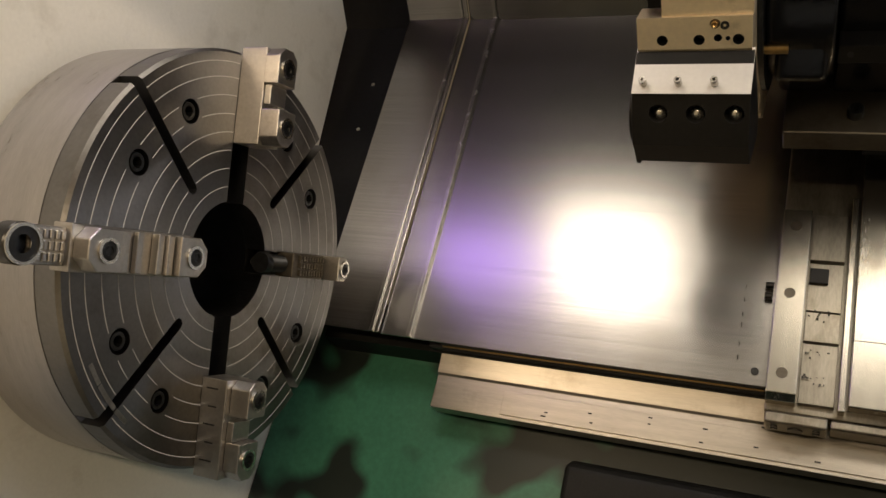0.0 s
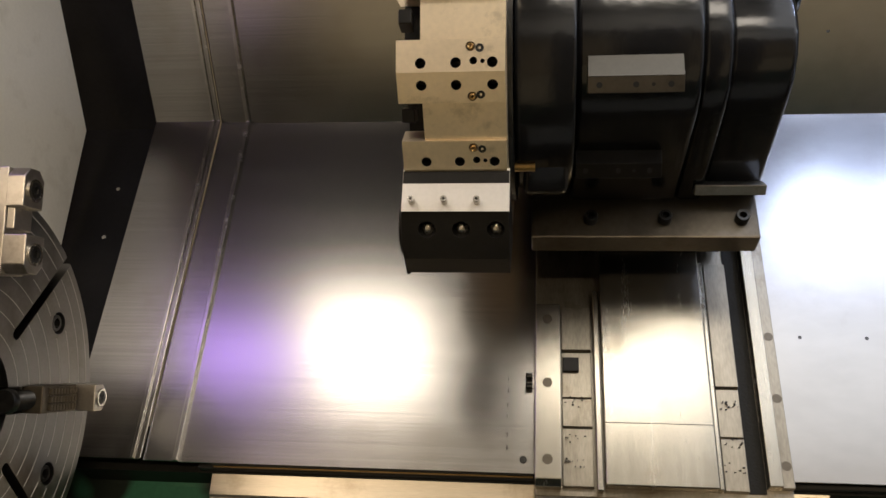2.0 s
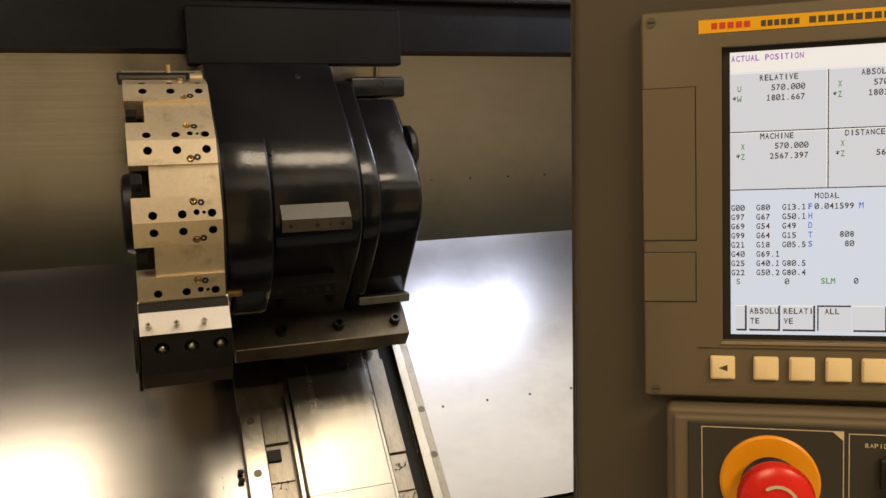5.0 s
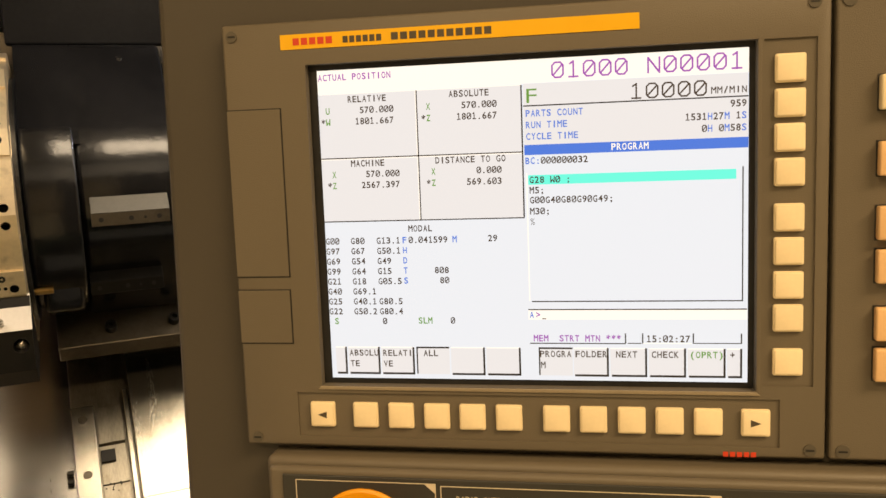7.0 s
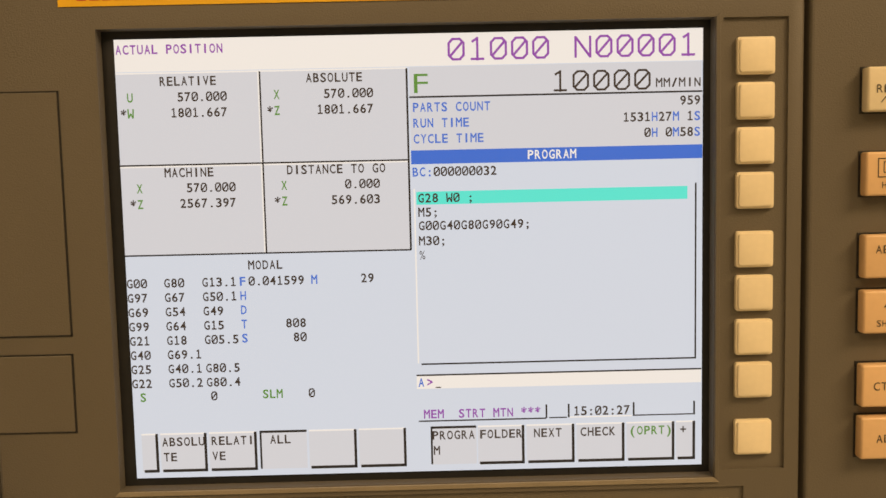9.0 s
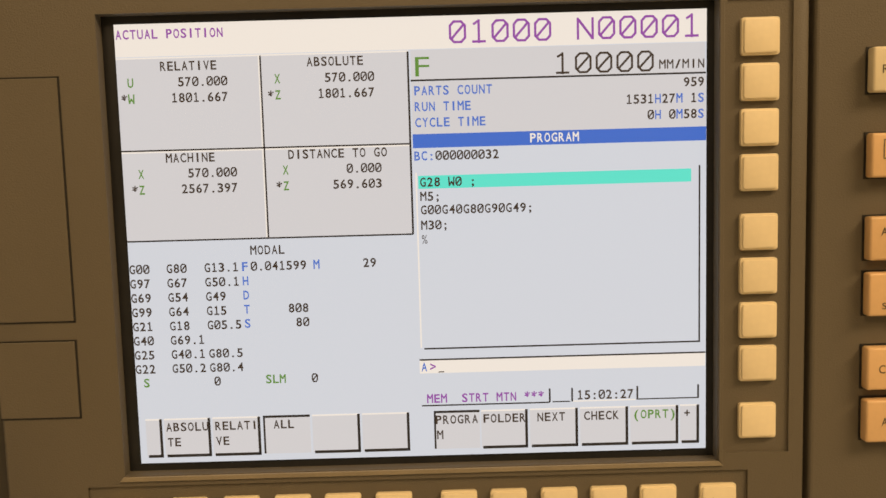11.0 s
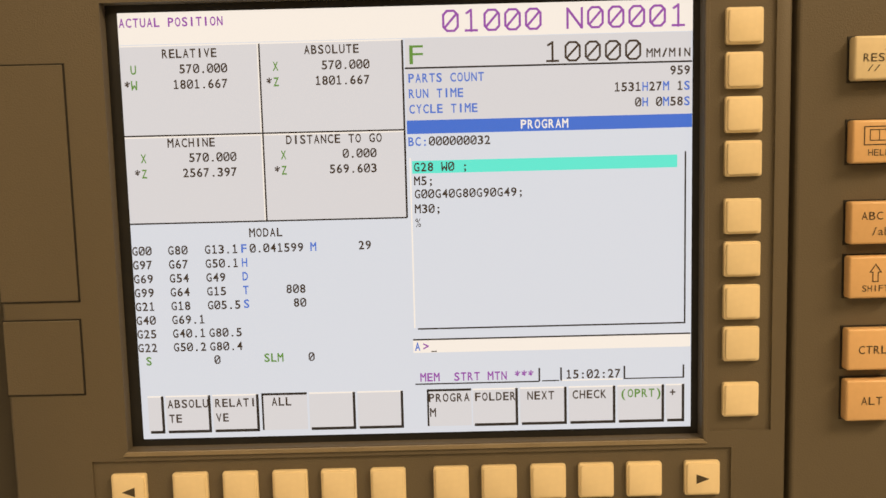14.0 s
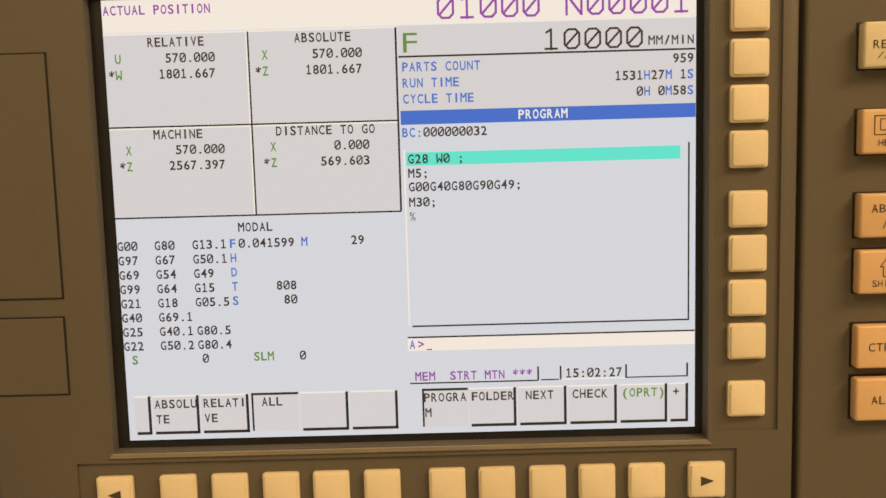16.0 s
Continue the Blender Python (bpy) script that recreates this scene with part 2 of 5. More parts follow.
def box(lo, hi, bev=0.0, seg=2, bm=None):
    own = bm is None
    b = bmesh.new()
    c = [(lo[i] + hi[i]) / 2 for i in range(3)]
    s = [abs(hi[i] - lo[i]) for i in range(3)]
    bmesh.ops.create_cube(b, size=1, matrix=Matrix.LocRotScale(c, None, s))
    if bev:
        bevel(b, bev, seg)
    return b if own else join(bm, b)


def join(bm, other):
    me = bpy.data.meshes.new("tmp")
    other.to_mesh(me)
    other.free()
    bm.from_mesh(me)
    bpy.data.meshes.remove(me)
    return bm


def prism(poly, a, b, axis="x", bev=0.0, seg=2):
    """A polygon in the plane across the axis, drawn out from a to b. x: (y, z); y: (x, z); z: (x, y)."""
    bm = bmesh.new()

    def at(p, d):
        return {"x": (d, p[0], p[1]), "y": (p[0], d, p[1]), "z": (p[0], p[1], d)}[axis]
    lo = [bm.verts.new(at(p, a)) for p in poly]
    hi = [bm.verts.new(at(p, b)) for p in poly]
    n = len(poly)
    bm.faces.new(lo)
    bm.faces.new(hi)
    for i in range(n):
        bm.faces.new((lo[i], lo[(i + 1) % n], hi[(i + 1) % n], hi[i]))
    bmesh.ops.recalc_face_normals(bm, faces=bm.faces)
    if bev:
        bevel(bm, bev, seg)
    return bm


def ring(profile, axis_m, seg=48, closed=True):
    """A profile of (radius, height) turned about the local z axis of axis_m."""
    bm = bmesh.new()
    rows = []
    for k in range(seg):
        a = 2 * math.pi * k / seg
        rows.append([bm.verts.new(axis_m @ Vector((r * math.cos(a), r * math.sin(a), h))) for r, h in profile])
    n = len(profile)
    for k in range(seg):
        p, q = rows[k], rows[(k + 1) % seg]
        for i in range(n if closed else n - 1):
            j = (i + 1) % n
            bm.faces.new((p[i], q[i], q[j], p[j]))
    bmesh.ops.remove_doubles(bm, verts=bm.verts, dist=1e-6)
    return bm


def disc(r, h0, h1, axis_m, seg=32, bev=0.0):
    b = min(bev, (h1 - h0) * 0.45)
    prof = [(0, h0), (r, h0), (r, h1 - b), (r - b, h1), (0, h1)] if b else [(0, h0), (r, h0), (r, h1), (0, h1)]
    return ring(prof, axis_m, seg, closed=False)


def screw_head(r, h, axis_m, seg=20):
    """A socket head: outer cylinder with a sunk hexagonal recess."""
    bm = ring([(r * 0.55, h), (r * 0.9, h), (r, h * 0.85), (r, 0), (0.0, 0)], axis_m, seg, closed=False)
    hexa = ring([(0.0, h * 0.35), (r * 0.52, h * 0.35), (r * 0.55, h)], axis_m, 6, closed=False)
    return join(bm, hexa)


AX = pose(0, 0, 0, 0, 90, 0)          # local z along world x


def along_x(x, y, z):
    return Matrix.Translation((x, y, z)) @ AX


SLANT = pose(0, 1.65, 0.655, 45, 0, 0)  # x along the bed, y up the slope, z out of it


def sl(v, w):
    """The slope's own (up, out) as (y, z)."""
    return 1.65 + (v - w) * 0.70711, 0.655 + (v + w) * 0.70711


def carve(ob, cutters):
    """Cuts closed bmeshes out of a mesh object, for good."""
    keep_parent, ob.parent = ob.parent, None
    for c in cutters:
        bmesh.ops.recalc_face_normals(c, faces=c.faces)
        me = bpy.data.meshes.new("cutter")
        c.to_mesh(me)
        c.free()
        tool = new("cutter", me)
        tool.matrix_world = Matrix()
        mod = ob.modifiers.new("cut", "BOOLEAN")
        mod.operation, mod.object, mod.solver = "DIFFERENCE", tool, "EXACT"
        dg = bpy.context.evaluated_depsgraph_get()
        got = bpy.data.meshes.new_from_object(ob.evaluated_get(dg))
        ob.modifiers.clear()
        old = ob.data
        name = old.name
        ob.data = got
        bpy.data.meshes.remove(old)
        got.name = name
        bpy.data.objects.remove(tool)
        bpy.data.meshes.remove(me)
    got.set_sharp_from_angle(angle=radians(35))
    ob.parent = keep_parent
    return ob


def circle(u, v, r, seg=20):
    return [(u + r * math.cos(2 * math.pi * k / seg), v + r * math.sin(2 * math.pi * k / seg)) for k in range(seg)]


def inside(p, poly):
    hit = False
    for (ax, ay), (bx, by) in zip(poly, poly[1:] + poly[:1]):
        if (ay > p[1]) != (by > p[1]) and p[0] < ax + (p[1] - ay) * (bx - ax) / (by - ay):
            hit = not hit
    return hit


def pierced(outline, holes, extra=()):
    """A flat outline with holes in it, as points, triangles and the edges of the holes."""
    pts, edges = [], []
    for poly in [outline] + list(holes) + list(extra):
        base = len(pts)
        pts += [Vector(p) for p in poly]
        edges += [(base + k, base + (k + 1) % len(poly)) for k in range(len(poly))]
    got = delaunay_2d_cdt(pts, edges, [], 0, 1e-6)
    keep = []
    for f in got[2]:
        c = [sum(got[0][i][q] for i in f) / len(f) for q in (0, 1)]
        if inside(c, outline) and not any(inside(c, h) for h in holes):
            keep.append(tuple(f))
    count = {}
    for f in keep:
        for i, j in zip(f, f[1:] + f[:1]):
            count.setdefault(frozenset((i, j)), []).append((i, j))
    return [tuple(p) for p in got[0]], keep, [e[0] for e in count.values() if len(e) == 1]


def plate(bm, outline, holes, depth, at):
    """Adds a pierced face to a bmesh, with walls down its holes; at(u, v, d) gives the place."""
    pts, tris, rims = pierced(outline, holes)
    top = [bm.verts.new(at(p[0], p[1], 0.0)) for p in pts]
    for f in tris:
        bm.faces.new([top[i] for i in f])
    for i, j in rims:
        m = ((pts[i][0] + pts[j][0]) / 2, (pts[i][1] + pts[j][1]) / 2)
        if any(math.dist(m, (sum(q[0] for q in h) / len(h), sum(q[1] for q in h) / len(h))) < 1.01 * math.dist(h[0], (sum(q[0] for q in h) / len(h), sum(q[1] for q in h) / len(h))) for h in holes):
            a, b = bm.verts.new(at(*pts[i], depth)), bm.verts.new(at(*pts[j], depth))
            bm.faces.new((top[j], top[i], a, b))
    return bm


def without_face(bm, normal, near):
    """Takes away the face with this normal that lies nearest to a point."""
    bm.normal_update()
    fs = [f for f in bm.faces if f.normal.dot(normal) > 0.995]
    f = min(fs, key=lambda q: (q.calc_center_median() - near).length)
    bmesh.ops.delete(bm, geom=[f], context="FACES_ONLY")
    return bm


# ---- shop and enclosure ----
def structure(name, bm, mat, label, category):
    ob = part(name, bm, mat)
    return tagged(ob, label, category, kind="structure")


structure("floor", box((-7, -7, -0.1), (7, 4, 0)), "floor", "grey painted concrete shop floor", "floor")
structure("ceiling", box((-7, -7, 5.0), (7, 4, 5.1)), "shop_wall", "pale shop ceiling", "ceiling")
structure("wall_north", box((-7, 4, 0), (7, 4.1, 5)), "shop_wall", "pale plastered shop wall", "wall")
structure("wall_south", box((-7, -7.1, 0), (7, -7, 5)), "shop_wall", "pale plastered shop wall", "wall")
structure("wall_west", box((-7.1, -7, 0), (-7, 4, 5)), "shop_wall", "pale plastered shop wall", "wall")
structure("wall_east", box((7, -7, 0), (7.1, 4, 5)), "shop_wall", "pale plastered shop wall", "wall")

CORNER, TOP = (2.350, 1.359), (2.236, 2.0)


def bent(dw, x0, x1, thick=0.006, v0=0.0):
    """A sheet that climbs the slope and bends up the leaning back wall."""
    def line(d):
        return [sl(v0, d), (CORNER[0] - d * 0.75, CORNER[1] + d * 0.66), (TOP[0] - d, TOP[1])]
    bm = bmesh.new()
    grid = [[[bm.verts.new((x, p[0], p[1])) for p in line(d)] for d in (dw, dw - thick)] for x in (x0, x1)]
    (a, b), (c, d) = grid
    for i in range(2):
        bm.faces.new((a[i], a[i + 1], c[i + 1], c[i]))
        bm.faces.new((b[i], b[i + 1], d[i + 1], d[i]))
        bm.faces.new((a[i], a[i + 1], b[i + 1], b[i]))
        bm.faces.new((c[i], c[i + 1], d[i + 1], d[i]))
    for i in (0, 2):
        bm.faces.new((a[i], c[i], d[i], b[i]))
    bmesh.ops.recalc_face_normals(bm, faces=bm.faces)
    return bm


white = structure("wall_headstock", prism([(-0.1, 0.05), (1.42, 0.05), (1.514, 0.205), (1.965, 1.008), (2.224, 1.361), (2.18, 1.74), (-0.1, 1.74)],
                  -1.345, -1.315, bev=0.003), "white_paint", "white painted steel headstock wall of the lathe", "wall")
for y_, z_ in ((0.99, 0.30), (1.25, 0.28), (0.55, 1.2), (0.75, 1.75)):
    part("wall_screw", screw_head(0.011, 0.008, along_x(-1.315, y_, z_)), "bolt", white, smooth=True)
structure("wall_end", box((3.9, 0.5, 0.05), (3.93, 2.4, 2.5)), "white_paint", "white painted steel end wall of the lathe", "wall")
structure("enclosure_roof", box((-1.6, 1.50, 2.5), (3.93, 2.6, 2.53)), "black_sheet", "black painted sheet steel enclosure roof", "ceiling")
# Added out of view: pale surface that brightens reflections in the lower covers.
structure("enclosure_roof_front", box((-1.6, 0.62, 2.5), (3.93, 1.4995, 2.53)), "white_paint", "unseen white roof panel added for the covers to reflect", "ceiling")
# Added out of view to keep the shop lights off the turret.
structure("enclosure_hood", box((-1.6, 0.60, 2.02), (3.93, 0.6195, 2.53)), "white_paint", "unseen white hood added to block shop light", "wall")
# Unseen apron added under the door opening; gives lower turret facets green reflections.
structure("wall_apron", box((-1.315, 0.605, 0.05), (2.599, 0.625, 0.84)), "green", "unseen oil-stained green front apron for the turret to reflect", "wall")
# Added out of view so that the far cover mirrors something dark.
structure("wall_front", box((2.60, 0.60, 0.05), (3.9, 0.6195, 2.019)), "cabinet", "unseen dark front wall added for the far cover to reflect", "wall")
structure("wall_rear_upper", box((-1.6, 2.12, 2.003), (3.9, 2.30, 2.5)), "black_sheet", "black upper rear wall above the covers", "wall")
structure("trim", box((-1.55, 2.08, 2.15), (3.89, 2.1195, 2.20), 0.014, 3), "gloss_black", "glossy black rounded rail on the rear wall", "trim")
beam = structure("beam", box((-0.11, 2.06, 1.952), (0.53, 2.118, 2.12), 0.006), "black_sheet", "black steel bracket on the rear wall", "trim")

black_cover = thing("end_cover", "black painted bent sheet beside the headstock", "machine cover", kind="structure")
part("sheet", bent(-0.022, -1.43, -1.157, v0=-0.10), "black_sheet", black_cover)
for v_ in (0.30, 0.62, 0.78):
    y_, z_ = sl(v_, -0.021)
    part("screw", disc(0.006, 0, 0.003, Matrix.Translation((-1.24, y_, z_)) @ pose(0, 0, 0, 45, 0, 0), 12), "steel", black_cover)


def cover(label, dw, x0, x1, mat, lips=(), v0=0.0):
    c = thing("telescopic_cover", label, "way cover", group="telescopic way covers")
    part("sheet", bent(dw, x0, x1, v0=v0), mat, c)
    for lx, width, h in lips:
        part("lip", bevel(bent(dw + h, lx, lx + width, h + 0.002, v0=v0), 0.002, 2), "lip", c, "bright worn folded edge")
    return c


cover("narrow stainless way cover plate beside the headstock", 0.014, -1.160, -0.972, "sheet", [(-0.990, 0.010, 0.006), (-0.972, 0.008, 0.004)])
cover("narrow stainless way cover plate with worn lip", 0.006, -0.9635, -0.876, "sheet", [(-0.889, 0.012, 0.006)])
left_cover = cover("wide brushed stainless way cover beside the saddle", 0.0, -0.8765, -0.046, "sheet")
for v_ in (0.055, 0.085, 0.13, 0.155, 0.19, 0.22):
    y_, z_ = sl(v_, 0.0005)
    part("scuff", box((-0.11, -0.003, 0), (-0.1085, 0.007, 0.0004)), "hole", left_cover).matrix_basis = Matrix.Translation((0, y_, z_)) @ pose(0, 0, 0, 45, 0, 0)
y_, z_ = sl(0.03, 0.0)
part("screw", screw_head(0.008, 0.004, Matrix.Translation((-0.072, y_, z_)) @ pose(0, 0, 0, 45, 0, 0)), "bolt", left_cover, smooth=True)
mid_cover = cover("dark stainless cover behind the turret slide", -0.03, -0.0455, 0.5065, "sheet")
right_cover = cover("riveted brushed stainless way cover beside the saddle", 0.006, 0.507, 1.508, "sheet_satin")
far_cover = cover("long scratched dark stainless way cover", -0.006, 1.5085, 3.9, "sheet_scratched")
rivet = None
for row_v, n0, n1 in ((0.827, 0, 7), (0.337, 0, 7)):
    for k in range(n0, n1):
        y_, z_ = sl(row_v, 0.0062)
        if rivet is None:
            rivet = part("rivet", disc(0.0045, 0, 0.0012, pose(0, 0, 0, 45, 0, 0), 10), "bolt", right_cover)
            rivet.location = (0.568 + 0.149 * k, y_, z_)
        else:
            share("rivet", rivet, right_cover, (0.568 + 0.149 * k, y_, z_))
wall_rivet = None
for k in range(6):
    pos = (0.702 + 0.148 * k, CORNER[0] - 0.0065 - (1.581 - CORNER[1]) * 0.1667, 1.581)
    if wall_rivet is None:
        wall_rivet = part("rivet", disc(0.0045, 0, 0.0014, pose(0, 0, 0, 80, 0, 0), 10), "bolt", right_cover)
        wall_rivet.location = pos
    else:
        share("rivet", wall_rivet, right_cover, pos)

# ---- bed under the covers ----
bed = thing("lathe_bed", "oil-stained green painted cast bed of the lathe", "machine bed", SLANT)
part("casting", prism([(-1.1, -0.30), (-1.1, -0.175), (-0.02, -0.165), (0.08, -0.15), (0.08, -0.30)], -1.314, 3.9, bev=0.01), "green", bed, "stained green paint")
# Raised black block drawn where the casting has a shaded recess.
part("pocket_wall", prism([(-1.0, -0.20), (-0.98, -0.135), (-0.21, -0.13), (-0.18, -0.2)], -0.47, 3.9, bev=0.015, seg=3), "black_cast", bed, "black casting block in place of the shaded recess")
part("pocket_rib", prism([(-0.42, -0.12), (-0.40, -0.10), (-0.36, -0.10), (-0.34, -0.12)], -0.37, 0.6, bev=0.006), "black_cast", bed)
part("way", prism([(-0.145, -0.125), (-0.145, -0.074), (-0.062, -0.074), (-0.058, -0.067), (0.02, -0.058), (0.02, -0.125)], -0.815, 0.60, bev=0.0015), "way", bed, "ground steel bed way")
part("way_plate", box((-0.632, -0.136, -0.075), (0.60, -0.078, -0.0705), 0.001), "way", bed, "ground steel strip")
part("rail", box((-0.84, -0.006, -0.055), (3.9, 0.03, -0.030), 0.003), "rubber", bed)
part("wiper", box((-0.80, -0.004, -0.028), (-0.05, 0.02, -0.022), 0.001), "bronze", bed, "brass wiper strip")
part("rail", box((-0.80, -0.002, -0.0195), (-0.05, 0.02, -0.009), 0.001), "rubber", bed)
# Black box paints the dark gap beneath the covers; no such part exists.
part("gap_filler", box((-1.16, -0.01, -0.17), (3.9, 0.10, -0.058)), "black_cast", bed)
for k in range(14):
    xx, vv = -0.55 + 0.12 * (k % 9) + 0.03 * random.random(), -0.07 - 0.06 * random.random()
    part("chip", box((xx, vv, -0.0704), (xx + 0.006 + 0.006 * random.random(), vv + 0.003, -0.069)), "hole", bed)

# ---- saddle ----
saddle = thing("saddle", "worn oily steel lathe saddle with bright way cover plate", "lathe saddle", SLANT)
part("base", box((-0.046, -0.05, -0.05), (0.506, 0.97, 0.004), 0.003), "saddle", saddle)
part("gib_strip", prism([(-0.035, 0.0), (-0.035, 0.030), (-0.02, 0.042), (0.40, 0.042), (0.40, 0.0)], -0.0455, 0.012, bev=0.0015), "cover", saddle, "bright ground gib strip")
for v_ in (0.022, 0.20, 0.36):
    part("plug", disc(0.0115, 0.0415, 0.0425, Matrix.Translation((-0.018, v_, 0)), 20), "oily_plate", saddle)
for v0, v1, h in ((-0.03, 0.10, 0.018), (0.104, 0.17, 0.020), (0.174, 0.285, 0.016), (0.29, 0.40, 0.022)):
    part("way_pad", box((0.016, v0, 0), (0.084, v1, h), 0.0015), "saddle", saddle)
# Black box standing in for a shaded notch in the saddle.
part("cable_clip", box((0.018, 0.235, 0.015), (0.055, 0.27, 0.026), 0.002), "rubber", saddle)
part("slide_rail", box((0.090, -0.04, 0), (0.103, 0.44, 0.034), 0.002), "cover", saddle)
part("cover_plate", box((0.108, -0.03, 0.005), (0.345, 0.56, 0.042), 0.0025), "cover", saddle, "bright brushed cover plate")
part("cover_seam", box((0.108, 0.108, 0.0421), (0.345, 0.1095, 0.0424)), "hole", saddle)
for v0, v1, h in ((-0.03, 0.085, 0.022), (0.089, 0.20, 0.020), (0.204, 0.52, 0.026)):
    part("way_pad", box((0.360, v0, 0), (0.411, v1, h), 0.0015), "saddle", saddle)
part("slide_rail", box((0.347, -0.03, 0.0), (0.356, 0.52, 0.034), 0.0015), "cover", saddle)
part("wiper_gap", box((0.412, -0.03, 0.0), (0.449, 0.58, 0.008)), "black_cast", saddle, "black channel")
part("side_strip", prism([(-0.02, 0.0), (-0.02, 0.038), (0.60, 0.038), (0.60, 0.0)], 0.450, 0.478, bev=0.0015), "cover", saddle, "bright side strip")
part("side_strip", prism([(-0.02, 0.0), (-0.02, 0.024), (0.60, 0.024), (0.60, 0.0)], 0.4785, 0.505, bev=0.0015), "saddle", saddle, "dark side strip")
for v_ in (0.028, 0.18, 0.33):
    part("plug", disc(0.0105, 0.0235, 0.0247, Matrix.Translation((0.492, v_, 0)), 20), "oily_plate", saddle)
END = pose(0, -0.05, 0, 90, 0, 0)
part("end_block", box((-0.044, -0.075, -0.06), (0.075, -0.0505, 0.010), 0.004), "saddle", saddle)
part("end_block", box((0.080, -0.070, -0.06), (0.47, -0.0505, 0.004), 0.004), "saddle", saddle)
for x_, w_, r_ in ((-0.025, -0.015, 0.007), (-0.025, -0.035, 0.007), (0.055, -0.015, 0.007), (0.055, -0.035, 0.007), (0.016, -0.028, 0.015)):
    part("end_screw", disc(r_, 0.0, 0.003, Matrix.Translation((x_, -0.075, w_)) @ pose(0, 0, 0, 90, 0, 0), 16), "bolt", saddle)
for k in range(60):
    xx = random.choice((random.uniform(0.018, 0.064), random.uniform(0.362, 0.405)))
    vv = random.choice((0.02, 0.075, 0.16)) + random.uniform(-0.012, 0.012)
    part("chip", box((xx, vv, 0.022), (xx + random.uniform(0.001, 0.005), vv + random.uniform(0.0008, 0.003), 0.0265)), "hole", saddle)
for v_ in (0.20, 0.225):
    part("fitting", disc(0.007, 0, 0.016, Matrix.Translation((-0.052, v_, 0.014)) @ pose(0, 0, 0, 0, -90, 0), 12), "bolt", saddle)

slide = thing("cross_slide", "dark oily cross slide block carrying the turret", "cross slide", SLANT)
part("body", box((-0.04, 0.575, 0.0435), (0.415, 1.02, 0.209), 0.006), "black_cast", slide)
part("top_plate", box((-0.055, 0.452, 0.2095), (0.437, 1.0, 0.272), 0.004), "oily_plate", slide, "oily steel mounting plate")
for x_ in (0.076, 0.236, 0.40):
    part("bolt", screw_head(0.015, 0.022, Matrix.Translation((x_, 0.497, 0.272))), "bolt", slide, smooth=True)
part("way_wiper", box((0.10, 0.545, 0.0425), (0.40, 0.574, 0.06), 0.003), "rubber", slide)
part("connector", box((0.418, 0.50, 0.20), (0.436, 0.53, 0.209), 0.002), "red", slide, "small red cable tag")

# ---- turret housing ----
housing = thing("turret_housing", "glossy black painted turret housing", "turret housing")
NOSE = [(1.838, 1.236), (1.615, 1.445), (1.585, 1.49), (1.572, 1.55), (1.578, 1.615), (1.600, 1.675), (1.640, 1.728), (1.87, 1.935), (2.18, 1.95), (2.21, 1.60), (2.05, 1.236)]
part("body", prism(NOSE, 0.030, 0.262, bev=0.013, seg=4), "gloss_black", housing, smooth=True)
SIDE = [(1.870, 1.236), (1.684, 1.460), (1.652, 1.505), (1.640, 1.555), (1.646, 1.600), (1.664, 1.632), (1.862, 1.838), (2.12, 1.843), (2.19, 1.60), (2.05, 1.236)]
SHOULDER = [((a[0] + b[0]) / 2 - 0.012, (a[1] + b[1]) / 2) for a, b in zip(NOSE[:7] + NOSE[7:10] + NOSE[10:], [SIDE[0], SIDE[1], SIDE[2], SIDE[3], SIDE[4], SIDE[4], SIDE[5], SIDE[6], SIDE[7], SIDE[8], SIDE[9]])]
part("shoulder", prism(SHOULDER, 0.2625, 0.318, bev=0.012, seg=4), "gloss_black", housing, smooth=True)
part("end_cover", prism(SIDE, 0.3185, 0.446, bev=0.016, seg=4), "gloss_black", housing, smooth=True)
DRUM = (1.811, 1.55)
ROUND = [(DRUM[0] + 0.272 * math.cos(radians(a_)), DRUM[1] + 0.272 * math.sin(radians(a_))) for a_ in range(262, 137, -4)]
part("drum", prism(ROUND + [(1.655, 1.705), (1.90, 1.705), (1.90, 1.285)], -0.085, 0.0295, bev=0.007, seg=3), "gloss_black", housing, smooth=True)
part("upper_body", prism([(1.605, 1.690), (1.640, 1.728), (1.87, 1.935), (2.18, 1.95), (2.18, 1.7055), (1.66, 1.7055)], -0.085, 0.0432), "gloss_black", housing)
part("drum_skirt", prism([(1.60, 1.40), (1.66, 1.29), (1.84, 1.24), (1.84, 1.5), (1.62, 1.5)], -0.07, 0.020, bev=0.012, seg=3), "gloss_black", housing, smooth=True)
part("top_block", box((0.330, 1.915, 1.846), (0.492, 2.10, 1.905), 0.008, 3), "gloss_black", housing, smooth=True)
part("block_plug", disc(0.008, 0, 0.003, Matrix.Translation((0.42, 1.915, 1.885)) @ pose(0, 0, 0, 90, 0, 0), 16), "bolt", housing)
part("end_boss", disc(0.074, 0.4465, 0.467, along_x(0, 1.795, 1.685), 40, 0.008), "gloss_black", housing, "round black end boss", True)
part("top_plug", disc(0.007, 0, 0.004, Matrix.Translation((0.16, 1.83, 1.899)) @ pose(0, 0, 0, 42, 0, 0), 16), "steel", housing)


